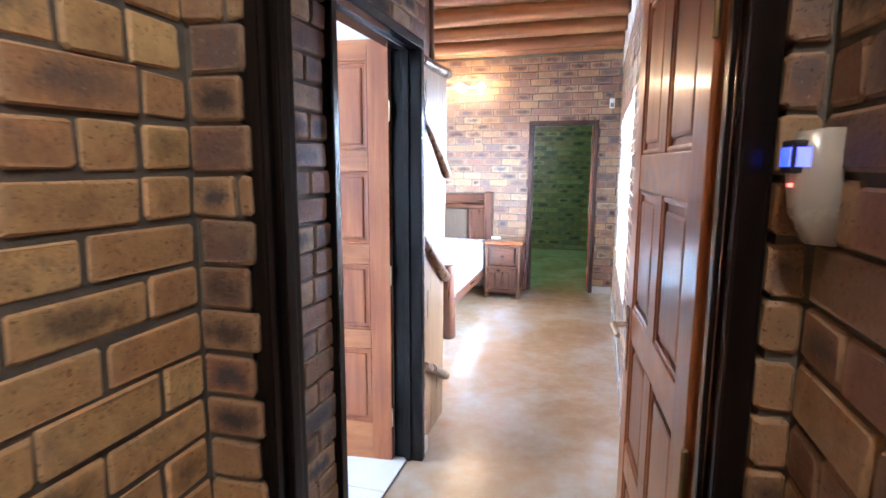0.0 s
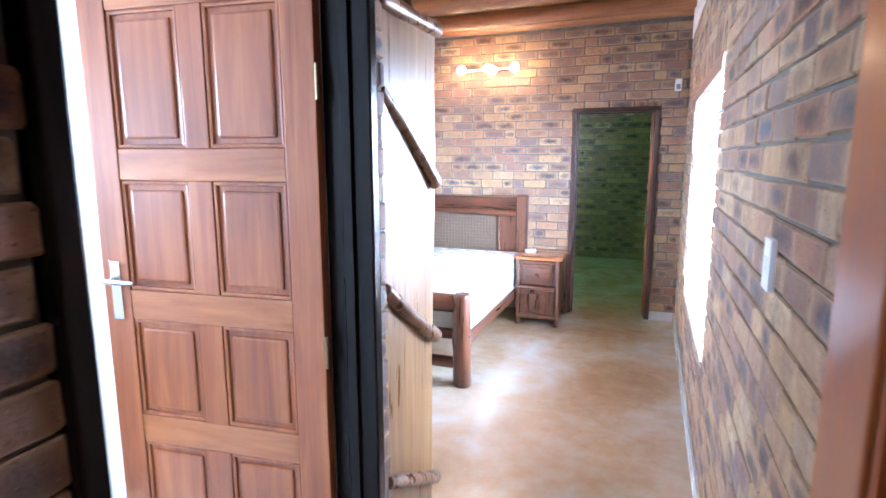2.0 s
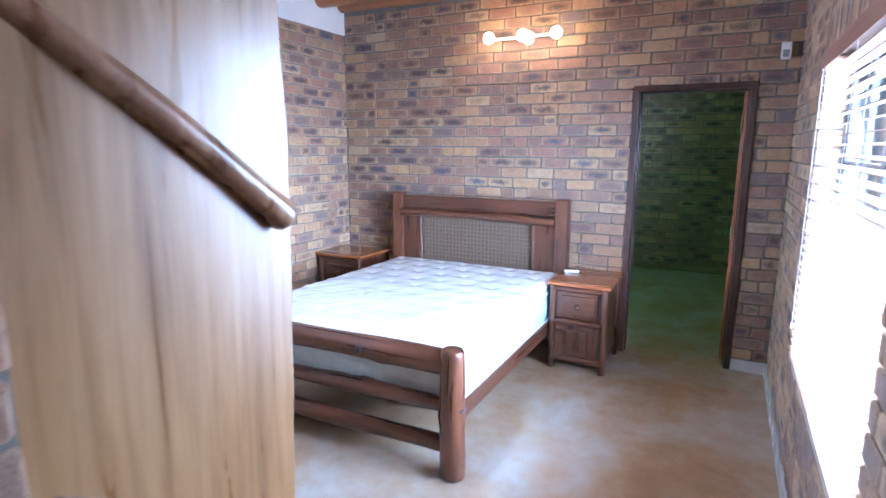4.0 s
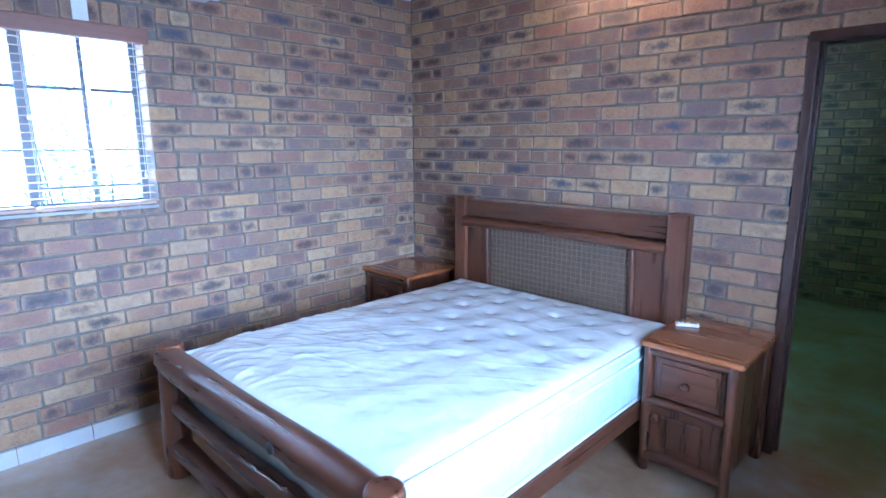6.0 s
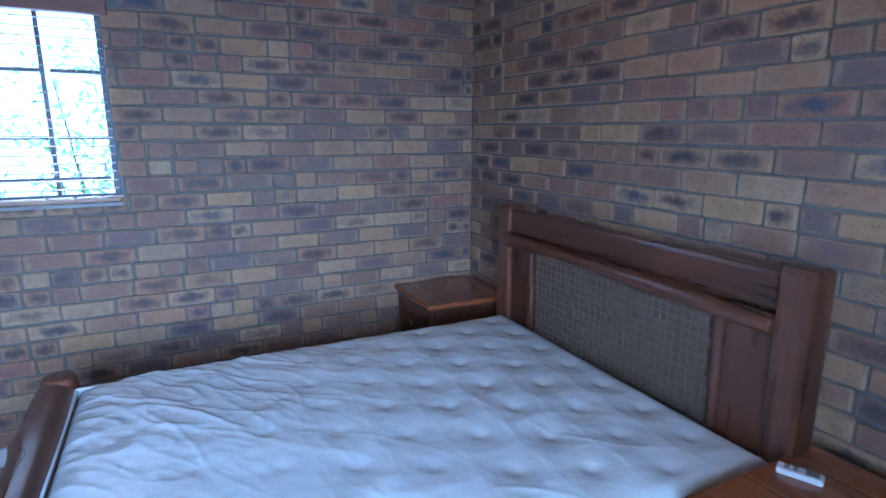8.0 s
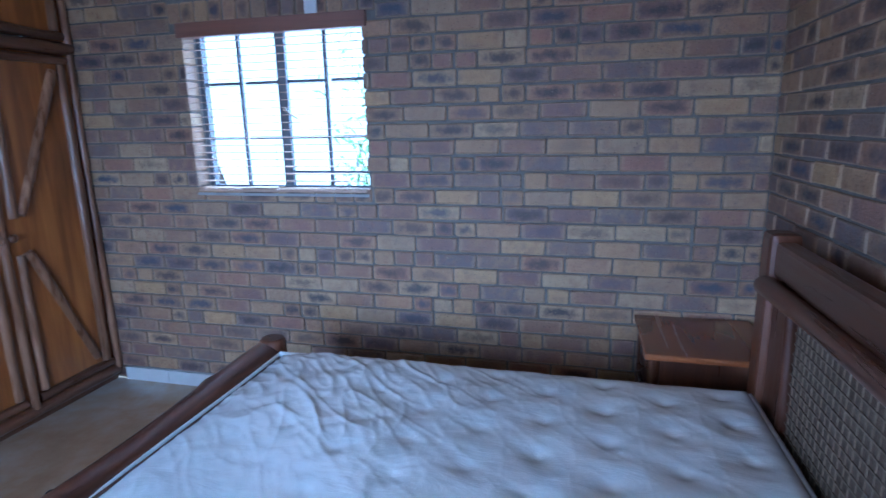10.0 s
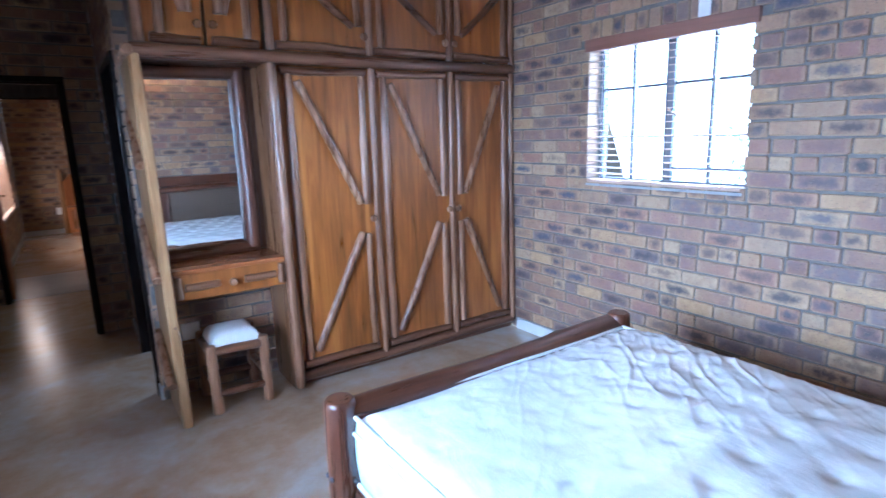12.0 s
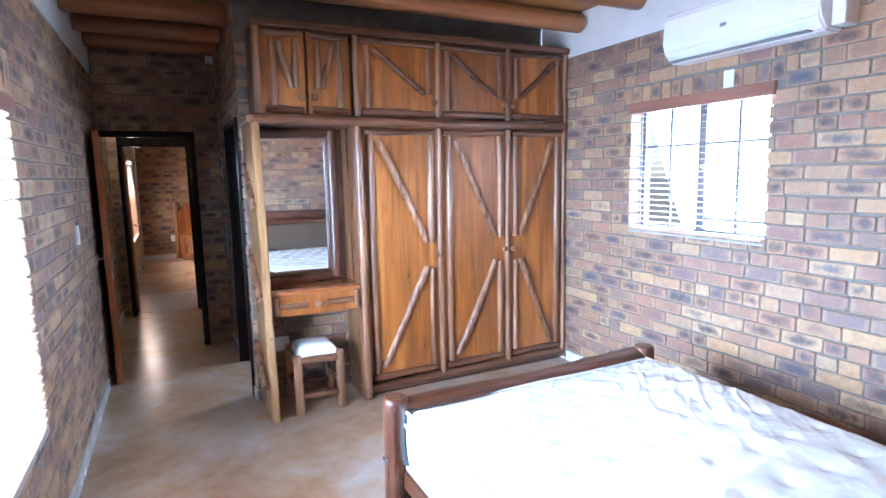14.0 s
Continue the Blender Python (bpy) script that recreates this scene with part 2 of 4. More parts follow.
k = Mat("mattress_fabric", 0.42, 0.0, 1.0)
k.b.inputs["Specular IOR Level"].default_value = 0.6
k.b.inputs["Coat IOR"].default_value = 1.65
at = k.coords("Object")
crease = k.noise(k.node("Mapping", Vector=at, Scale=(5, 2.2, 5), Rotation=(0, 0, 0.9)).outputs[0], 1.6, 6, 0.6, 2.2)
k.colour(k.ramp(k.noise(at, 22, 4), (0.3, (0.78, 0.85, 0.88)), (0.7, (0.84, 0.89, 0.91))))
k.b.inputs["Coat Roughness"].default_value = 0.08
k.bump(k.math("ADD", crease, k.math("MULTIPLY", k.noise(k.node("Mapping", Vector=at, Scale=(34, 12, 20), Rotation=(0, 0, 0.7)).outputs[0], 1.0, 4, 0.6, 1.0), 0.16)), 0.14, 0.03)
MATTRESS = k.m

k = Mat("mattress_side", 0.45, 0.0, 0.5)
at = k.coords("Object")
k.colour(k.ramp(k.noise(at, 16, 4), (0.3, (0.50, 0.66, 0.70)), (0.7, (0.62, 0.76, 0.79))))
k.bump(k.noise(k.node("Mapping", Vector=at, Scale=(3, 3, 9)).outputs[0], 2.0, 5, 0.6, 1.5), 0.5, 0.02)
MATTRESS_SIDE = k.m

k = Mat("cane_weave", 0.6)
at = k.coords("Object")
k.colour(k.ramp(k.noise(at, 60, 4), (0.3, (0.075, 0.050, 0.032)), (0.7, (0.12, 0.082, 0.052))))
k.bump(k.noise(at, 180, 3), 0.5, 0.004)
CANE = k.m
k = Mat("cane_strand", 0.5)
at = k.coords("Object")
k.colour(k.ramp(k.noise(at, 90, 4), (0.3, (0.12, 0.085, 0.055)), (0.7, (0.18, 0.13, 0.085))))
STRAND = k.m

k = Mat("mirror_glass", 0.02, 1.0)
k.colour((0.86, 0.87, 0.87))
MIRROR = k.m

k = Mat("window_glass", 0.02)
k.b.inputs["Transmission Weight"].default_value = 1.0
k.b.inputs["IOR"].default_value = 1.05
k.colour((0.97, 0.99, 0.98))
GLASS = k.m


def glow(name, c, power):
    k = Mat(name, 0.3)
    k.colour((0.9, 0.9, 0.9))
    k.b.inputs["Emission Color"].default_value = (*c, 1)
    k.b.inputs["Emission Strength"].default_value = power
    return k.m


BULB = glow("lit_bulb", (1.0, 0.62, 0.29), 95.0)
FILL_GLOBE = glow("fill_globe", (1.0, 0.80, 0.54), 135.0)
SCREEN = glow("blue_display", (0.02, 0.06, 1.0), 1.2)
RED_LED = glow("red_indicator", (1.0, 0.05, 0.03), 1.0)


# ---- building helpers ----
def link_mesh(name, verts, faces, material, parent=None, smooth=False, uvs=None):
    me = bpy.data.meshes.new(name)
    me.from_pydata([tuple(v) for v in verts], [], faces)
    if uvs:
        layer = me.uv_layers.new(name="UVMap")
        layer.data.foreach_set("uv", [a for uv in uvs for a in uv])
    if smooth:
        me.polygons.foreach_set("use_smooth", [True] * len(me.polygons))
    me.materials.append(material)
    ob = new(name, me)
    if parent is not None:
        hang(ob, parent)
    return ob


def hang(ob, parent):
    ob.parent = parent
    m = parent.matrix_basis.copy()
    if parent.parent is not None:
        m = parent.parent.matrix_basis @ parent.matrix_parent_inverse @ m
    ob.matrix_parent_inverse = m.inverted()


def part(name, bm, material, parent, label="", smooth=False):
    """One mesh out of a bmesh, under a thing or under a part."""
    me = bpy.data.meshes.new(name)
    bmesh.ops.recalc_face_normals(bm, faces=bm.faces)
    if smooth:
        for f in bm.faces:
            f.smooth = True
    bm.to_mesh(me)
    bm.free()
    me.materials.append(material)
    ob = new(name, me)
    if parent is not None:
        hang(ob, parent)
    return tagged(ob, label)


def thing(name, at, label, category, group="", kind=""):
    ob = new(name)
    ob.empty_display_size = 0.05
    ob.matrix_basis = Matrix.Translation(at)
    return tagged(ob, label, category, group, kind)


def add_box(bm, lo, hi, bevel=0.0, m=None):
    lo, hi = Vector(lo), Vector(hi)
    lo, hi = Vector(map(min, lo, hi)), Vector(map(max, lo, hi))
    made = bmesh.ops.create_cube(bm, size=1.0)["verts"]
    for v in made:
        v.co = Vector((lo[i] if v.co[i] < 0 else hi[i]) for i in range(3))
    if bevel > 0:
        edges = list({e for v in made for e in v.link_edges})
        out = bmesh.ops.bevel(bm, geom=edges, offset=min(bevel, 0.45 * min(hi - lo)), segments=2, affect="EDGES", profile=0.6)
        made = out["verts"]
    if m is not None:
        verts = list({v for v in made})
        bmesh.ops.transform(bm, matrix=m, verts=verts)
    return made


def box(lo, hi, bevel=0.0, m=None):
    bm = bmesh.new()
    add_box(bm, lo, hi, bevel, m)
    return bm


def add_tube(bm, a, b, r0, r1=None, seg=12, rings=9, wobble=0.0, bend=0.0, squash=1.0, seed=0, knots=0):
    """A natural pole from a to b: tapering, a little bent and knobbly, with rounded ends."""
    rng = random.Random(seed)
    a, b = Vector(a), Vector(b)
    r1 = r0 if r1 is None else r1
    d = (b - a).normalized()
    side = d.cross(Vector((0, 0, 1)) if abs(d.z) < 0.9 else Vector((0, 1, 0))).normalized()
    up = side.cross(d)
    ph = [rng.uniform(0, 6.28) for _ in range(4)]
    bumps = [(rng.uniform(0.1, 0.9), rng.uniform(0, 6.28), rng.uniform(0.15, 0.3)) for _ in range(knots)]
    length = (b - a).length
    end = min(0.35 * r0 / length, 0.1)
    ts = [0.0, end * 0.35, end] + [end + (1 - 2 * end) * i / rings for i in range(1, rings)] + [1 - end, 1 - end * 0.35, 1.0]
    rows = []
    for t in ts:
        r = r0 + (r1 - r0) * t
        if t <= 0 or t >= 1:
            r *= 0.80
        elif t < end or t > 1 - end:
            r *= 0.95
        off = side * (bend * math.sin(3.1 * t + ph[0])) + up * (bend * math.sin(4.3 * t + ph[1]))
        ring = []
        for i in range(seg):
            g = 2 * math.pi * i / seg
            rr = r * (1 + wobble * (math.sin(2 * g + ph[2] + 5 * t) * 0.5 + math.sin(9 * t + ph[3]) * 0.7))
            for bt, bg, bs in bumps:
                rr *= 1 + bs * math.exp(-((t - bt) * length / 0.035) ** 2) * max(0, math.cos(g - bg)) ** 3
            ring.append(bm.verts.new(a + d * (length * t) + off + side * (rr * math.cos(g)) + up * (rr * squash * math.sin(g))))
        rows.append(ring)
    for p, q in zip(rows, rows[1:]):
        for i in range(seg):
            f = bm.faces.new((p[i], p[(i + 1) % seg], q[(i + 1) % seg], q[i]))
            f.smooth = True
    bm.faces.new(rows[0][::-1])
    bm.faces.new(rows[-1])


def tube(*args, **kw):
    bm = bmesh.new()
    add_tube(bm, *args, **kw)
    return bm


def add_lathe(bm, profile, at, axis="Z", seg=16):
    """Turns a profile of (radius, height) about an axis through at."""
    turn = {"Z": Matrix.Identity(4), "Y": pose(0, 0, 0, -90), "X": pose(0, 0, 0, 0, 90), "-Y": pose(0, 0, 0, 90), "-X": pose(0, 0, 0, 0, -90)}[axis]
    m = Matrix.Translation(at) @ turn
    rows = [[bm.verts.new(m @ Vector((r * math.cos(6.28318 * i / seg), r * math.sin(6.28318 * i / seg), h))) for i in range(seg)] for r, h in profile]
    for p, q in zip(rows, rows[1:]):
        for i in range(seg):
            bm.faces.new((p[i], p[(i + 1) % seg], q[(i + 1) % seg], q[i])).smooth = True
    bm.faces.new(rows[0][::-1])
    bm.faces.new(rows[-1])


def lathe(*args, **kw):
    bm = bmesh.new()
    add_lathe(bm, *args, **kw)
    return bm


# ---- brick walls ----
COURSE, BED = 0.085, 0.010
PENDING = []          # bricks are laid last


def brick_wall(name, p0, n, length, height, openings=(), thick=0.11, label="", z_top=None, face=None, soldiers=(), skin=None, near=None, lay=True, ext=(0.0, 0.0), seed=1):
    """A wall whose face of bricks lies in the plane through p0 with the normal n; s runs along it to its right hand.
    openings: (s0, s1, z0, z1). near: the place along s from which the single bricks are picked."""
    n = Vector(n)
    u = (-n).cross(Vector((0, 0, 1)))
    frame_m = Matrix.Translation(p0) @ Matrix((u, -n, (0, 0, 1))).transposed().to_4x4()
    z_top = height if z_top is None else z_top
    cuts = sorted({0.0, length, *[v for o in openings for v in (o[0] - 0.01, o[1] + 0.01) if 0 < v < length]})
    bm = bmesh.new()
    for a, b in zip(cuts, cuts[1:]):
        mid = (a + b) / 2
        gaps = sorted((o[2], o[3]) for o in openings if o[0] - 0.011 <= mid <= o[1] + 0.011)
        z = 0.0
        for lo, hi in gaps + [(z_top, z_top)]:
            if lo - z > 0.002:
                add_box(bm, (a - (ext[0] if a == 0 else 0), (0.006 if face is BRICK_YELLOW_LIT else 0.012), z), (b + (ext[1] if b == length else 0), thick, lo - (0.01 if lo < z_top and lo > 0 else 0)))
            z = hi + 0.01
    bmesh.ops.transform(bm, matrix=frame_m, verts=bm.verts)
    ob = part(name, bm, MORTAR, None)
    tagged(ob, label or "wall of mixed brown face bricks with recessed joints", "wall", kind="structure")
    if lay:
        PENDING.append((ob, frame_m, length, height, openings, soldiers, face or BRICK, near, seed))
    return ob


def lay_bricks(ob, m, length, height, openings, soldiers, material, near, seed):
    rng = random.Random(seed)
    spots = []
    rows = int(round(height / COURSE))
    for r in range(rows):
        z0 = r * COURSE + BED
        z1 = z0 + COURSE - BED
        zc = (z0 + z1) / 2
        block = sorted((a, b) for a, b, lo, hi in list(openings) + list(soldiers) if lo < zc < hi)
        free, s = [], 0.0
        for a, b in block:
            if a - s > 0.02:
                free.append((s, a))
            s = max(s, b)
        if length - s > 0.02:
            free.append((s, length))
        shift = (0.116 if r % 2 else 0.0) + rng.uniform(-0.02, 0.02)
        for a, b in free:
            x = -shift - 0.232
            while x < b:
                w = 0.222 + rng.uniform(-0.006, 0.006)
                pieces = [(x, x + w)]
                if rng.random() < 0.13:
                    pieces = [(x, x + 0.105), (x + 0.117, x + w)]
                for p, q in pieces:
                    p, q = max(p, a), min(q, b)
                    if q - p > 0.025:
                        spots.append((p, q, z0 + rng.uniform(-0.002, 0.002), z1 + rng.uniform(-0.003, 0.002)))
                x += w + BED * 0.9
    for a, b, lo, hi in soldiers:
        count = int(round((b - a) / 0.085))
        for i in range(count):
            w = (b - a) / count
            spots.append((a + i * w + 0.005, a + (i + 1) * w - 0.005, lo + 0.006, hi - 0.006))
    near_s = length / 2 if near is None else near
    order = sorted(range(len(spots)), key=lambda i: (abs((spots[i][0] + spots[i][1]) / 2 - near_s) + 0.6 * abs(spots[i][2] - 1.3)))
    single = set(order[:290])
    shared = {}
    verts, faces, uvs = [], [], []

    def shape(w, h, kind):
        g = random.Random(kind * 77 + int(w * 1000))
        c = 0.0045
        j = lambda s=0.0022: g.uniform(-s, s)
        x0, x1, za, zb = -w / 2, w / 2, -h / 2, h / 2
        cut = [min(0.35 * h, g.uniform(0.003, 0.008)) for _ in range(4)]
        around = [(x0 + cut[0], za), (x1 - cut[1], za), (x1, za + cut[1]), (x1, zb - cut[2]), (x1 - cut[2], zb), (x0 + cut[3], zb), (x0, zb - cut[3]), (x0, za + cut[0])]
        front, rim, back = [], [], []
        for a, b in around:
            a, b = a + j(0.002), b + j(0.002)
            sx, sz = 1 - 2 * c / w, 1 - 2 * c / h
            front.append((a * sx + j(), j(0.0018), b * sz + j()))
            rim.append((a, 0.005, b))
            back.append((a, 0.098, b))
        v = front + rim + back
        f = [tuple(range(8))]
        for i in range(8):
            k2 = (i + 1) % 8
            f.append((8 + i, 8 + k2, k2, i))
            f.append((16 + i, 16 + k2, 8 + k2, 8 + i))
        t = [((p[0] - x0) / w, (p[2] - za) / h) for p in v]
        return v, f, [t[i] for q in f for i in q]

    for i, (p, q, z0, z1) in enumerate(spots):
        w, h = q - p, z1 - z0
        mid = Vector(((p + q) / 2, rng.uniform(-0.0025, 0.0025), (z0 + z1) / 2))
        if i in single:
            key = (round(w / 0.006), round(h / 0.006), i % 3)
            if key not in shared:
                v, f, t = shape(key[0] * 0.006, key[1] * 0.006, i % 3)
                me = bpy.data.meshes.new("brick")
                me.from_pydata(v, [], f)
                me.uv_layers.new(name="UVMap").data.foreach_set("uv", [a for uv in t for a in uv])
                me.materials.append(material)
                shared[key] = me
            b = new("brick", shared[key])
            b.parent = ob
            b.matrix_basis = m @ Matrix.Translation(mid) @ pose(0, 0, 0, 0, rng.uniform(-0.35, 0.35), 0)
        else:
            v, f, t = shape(w, h, i % 5)
            base = len(verts)
            verts += [m @ (Vector(a) + mid) for a in v]
            faces += [tuple(a + base for a in g) for g in f]
            uvs += t
    if verts:
        rest = link_mesh("bricks", verts, faces, material, ob, uvs=uvs)
        tagged(rest, kind="stuff")


WX, EX, NY, BACK, CX = -2.95, 0.735, 7.96, 3.85, -0.315
TOP = 2.97
wall_west = brick_wall("wall_west", (WX, BACK, 0), (1, 0, 0), NY - BACK, 2.635, [(4.96 - BACK, 6.02 - BACK, 1.247, 2.165)], 0.22, soldiers=[(4.88 - BACK, 6.10 - BACK, 2.172, 2.29)], near=2.6, ext=(0, 0.13), seed=11, z_top=2.64)
brick_wall("wall_north", (WX, NY, 0), (0, -1, 0), EX - WX, 2.805, [(2.645, 3.455, 0, 2.065)], 0.13, near=1.9, ext=(0.22, 0.22), seed=12, z_top=TOP)
brick_wall("wall_east", (EX, NY, 0), (-1, 0, 0), NY - 2.13, 2.635, [(1.21, 2.81, 0.575, 2.04)], 0.22, soldiers=[(1.13, 2.89, 2.047, 2.255)], near=3.6, seed=13, z_top=2.64)
brick_wall("wall_corridor", (CX, 2.12, 0), (1, 0, 0), BACK - 2.12, 2.97, [(0.685, 1.645, 0, 2.13)], 0.11, near=0.9, seed=14, z_top=TOP)
brick_wall("wall_wardrobe", (CX - 0.015, BACK, 0), (0, 1, 0), CX - 0.015 - WX, 0.935, (), 0.10, seed=15, z_top=TOP)
brick_wall("wall_entry_inner", (EX, 2.12, 0), (0, 1, 0), EX - CX, 2.97, [(0, 0.80, 0, 2.14)], 0.05, seed=16, z_top=TOP)
brick_wall("wall_entry", (-0.18, 2.01, 0), (0, -1, 0), 0.995, 2.55, [(0.12, 0.945, 0, 2.14)], 0.06, ext=(0.1, 0.1), seed=17, z_top=TOP)
# only this wall takes the lit brick copy, its dimmer neighbours plain BRICK
brick_wall("wall_passage_left", (-0.18, 0.4, 0), (1, 0, 0), 1.61, 2.55, (), 0.10, face=BRICK_YELLOW_LIT, near=1.3, ext=(0.1, 0.1), seed=18, z_top=TOP)
brick_wall("wall_passage_right", (0.815, 2.01, 0), (-1, 0, 0), 1.61, 2.55, (), 0.10, near=0.2, ext=(0.1, 0.1), seed=19, z_top=TOP)
brick_wall("wall_far_door", (0.815, 0.4, 0), (0, 1, 0), 0.995, 2.55, [(0.105, 0.905, 0, 2.14)], 0.11, seed=20, z_top=TOP)
brick_wall("wall_far_room", (0.80, -5.0, 0), (0, 1, 0), 3.4, 2.55, (), 0.2, near=1.0, seed=21, z_top=TOP)
brick_wall("wall_far_room_east", (0.80, 0.29, 0), (-1, 0, 0), 5.29, 2.55, [(2.29, 4.39, 0.62, 2.0)], 0.2, near=3.9, seed=22, z_top=TOP)
brick_wall("wall_green_room", (-2.5, 11.4, 0), (0, -1, 0), 3.6, 2.55, (), 0.2, near=2.2, seed=23, z_top=TOP)
brick_wall("wall_green_room_east", (1.1, 11.4, 0), (-1, 0, 0), 3.35, 2.55, (), 0.2, seed=24, z_top=TOP)


def slab(name, lo, hi, material, label, category="wall"):
    ob = part(name, box(lo, hi), material, None)
    return tagged(ob, label, category, kind="structure")


def holed(name, lo, hi, hole, axis, material, label):
    """A slab across axis with one opening (a0, a1, z0, z1) through it."""
    bm = bmesh.new()
    o = 1 - axis
    a0, a1, z0, z1 = hole
    for p, q, r, s in ((lo[o], a0, lo[2], hi[2]), (a1, hi[o], lo[2], hi[2]), (a0, a1, lo[2], z0), (a0, a1, z1, hi[2])):
        l, h = [0, 0, r], [0, 0, s]
        l[axis], h[axis], l[o], h[o] = lo[axis], hi[axis], p, q
        add_box(bm, l, h)
    return tagged(part(name, bm, material, None), label, "wall", kind="structure")


# white bands above the bricks
slab("plaster_west", (WX - 0.22, BACK, 2.64), (WX + 0.003, NY, TOP), PLASTER, "white plastered band above the brickwork")
slab("plaster_east", (EX - 0.003, 2.13, 2.64), (EX + 0.22, NY, TOP), PLASTER, "white plastered band above the brickwork")
# bathroom, white inside
slab("bathroom_wall_north", (WX, 3.735, 0), (-0.43, 3.75, 2.5), PLASTER, "white painted bathroom wall")
slab("bathroom_wall_south", (WX, 1.80, 0), (-0.43, 1.95, 2.5), PLASTER, "white painted bathroom wall")
holed("bathroom_wall_west", (WX - 0.15, 1.8, 0), (WX, 3.75, 2.97), (2.35, 3.25, 1.25, 2.15), 0, PLASTER, "white painted bathroom wall with a window")
holed("bathroom_wall_east", (-0.445, 1.95, 0), (-0.427, 3.735, 2.5), (2.805, 3.734, 0.0, 2.13), 0, PLASTER, "white painted bathroom wall")
slab("bathroom_ceiling", (WX, 1.8, 2.5), (-0.43, 3.75, 2.56), PLASTER, "flat white bathroom ceiling", "ceiling")
# plain closing walls of the outer rooms
slab("far_room_wall_west", (-2.8, -5.2, 0), (-2.6, 0.29, TOP), PLASTER, "plain wall of the room across the passage")
slab("far_room_wall_north", (-2.6, 0.29, 0), (-0.27, 0.40, TOP), PLASTER, "plain wall of the room across the passage")
holed("green_room_wall_west", (-2.7, 8.09, 0), (-2.5, 11.6, TOP), (9.1, 10.1, 1.4, 2.4), 0, PLASTER, "plain wall with an unseen opening added for the green light")
slab("green_room_wall_south", (-2.5, 8.092, 0), (-0.36, 8.11, TOP), PLASTER, "plain wall of the room behind")
slab("green_room_wall_south_east", (0.56, 8.092, 0), (1.1, 8.11, TOP), PLASTER, "plain wall of the room behind")

# floors
slab("floor", (WX, 2.06, -0.12), (EX, NY, 0.0), SCREED, "polished screed floor, mottled tan and grey", "floor")
slab("floor_passage", (-0.3, 0.29, -0.12), (0.97, 2.06, 0.0), SCREED, "polished screed floor of the passage", "floor")
slab("floor_far_room", (-2.6, -5.2, -0.12), (1.0, 0.29, 0.0), SCREED, "polished screed floor of the room across", "floor")
# thin pale sheet laid where a band of light falls on the floor
slab("floor_threshold", (-2.59, -0.95, 0.0005), (0.79, 0.27, 0.005), LIT_SCREED, "pale floor strip painted for the light beyond the passage door", "floor")
slab("floor_green_room", (-2.5, NY, -0.12), (1.1, 11.6, 0.0), SCREED, "polished screed floor of the room behind", "floor")
tiles = thing("bathroom_floor", (-1.6, 2.8, 0), "white glazed floor tiles with grey joints", "floor", kind="structure")
part("bed", box((WX, 1.95, 0.0), (-0.375, 3.735, 0.004)), MORTAR, tiles)
x = -0.38
while x > -1.6:
    y = 3.73
    while y > 2.0:
        part("tile", box((x - 0.325, y - 0.325, 0.003), (x, y, 0.010), 0.002), BATH_TILE, tiles)
        y -= 0.33
    x -= 0.33

# ceiling: boards above round gum poles
bm = bmesh.new()
y = -5.2
while y < 11.6:
    add_box(bm, (-2.95, y, 2.968), (1.25, y + 0.098, 2.99))
    y += 0.1
tagged(part("ceiling", bm, WOOD_CEIL, None), "ceiling of honey-coloured pine boards", "ceiling", kind="structure")
# unseen slab, added to keep the sky from leaking through the gaps
slab("roof", (-3.4, -5.4, 2.995), (1.4, 11.8, 3.12), PLASTER, "unseen slab added over the boards to stop light leaks", "roof")
for i in range(6):
    y = 4.38 + 0.645 * i
    beam = part("ceiling_beam", tube((WX + 0.005, y, 2.885), (EX - 0.005, y, 2.885), 0.078, 0.070, 16, 14, 0.03, 0.006, seed=40 + i), WOOD_BEAM, None)
    tagged(beam, "round varnished gum pole beam under the boards", "beam", "ceiling beams", "structure")
beam = part("ceiling_beam", tube((WX + 0.005, NY - 0.05, 2.895), (EX - 0.005, NY - 0.05, 2.895), 0.07, 0.066, 16, 14, 0.03, 0.004, seed=47), WOOD_BEAM, None)
tagged(beam, "round varnished gum pole beam along the wall", "beam", "ceiling beams", "structure")
for i in range(3):
    y = 2.40 + 0.56 * i
    beam = part("ceiling_beam", tube((CX + 0.005, y, 2.885), (EX - 0.005, y, 2.885), 0.078, 0.070, 16, 8, 0.03, 0.004, seed=50 + i), WOOD_BEAM, None)
    tagged(beam, "round varnished gum pole beam over the corridor", "beam", "ceiling beams", "structure")


# skirting of pale tiles
def skirting(name, p0, n, length, gaps=(), h=0.088):
    n = Vector(n)
    u = (-n).cross(Vector((0, 0, 1)))
    m = Matrix.Translation(p0) @ Matrix((u, -n, (0, 0, 1))).transposed().to_4x4()
    root = thing(name, p0, "pale grey tile skirting at the foot of the wall", "skirting", kind="structure")
    s = 0.0
    while s < length - 0.02:
        e = min(s + 0.33, length)
        for a, b in gaps:
            if a <= s < b:
                s = e = b
            elif s < a < e:
                e = a
        if e - s > 0.02:
            part("tile", box((s + 0.002, -0.012, 0.0), (e - 0.002, 0.012, h), 0.002, m), SKIRT, root)
        s = e
        if s >= length:
            break


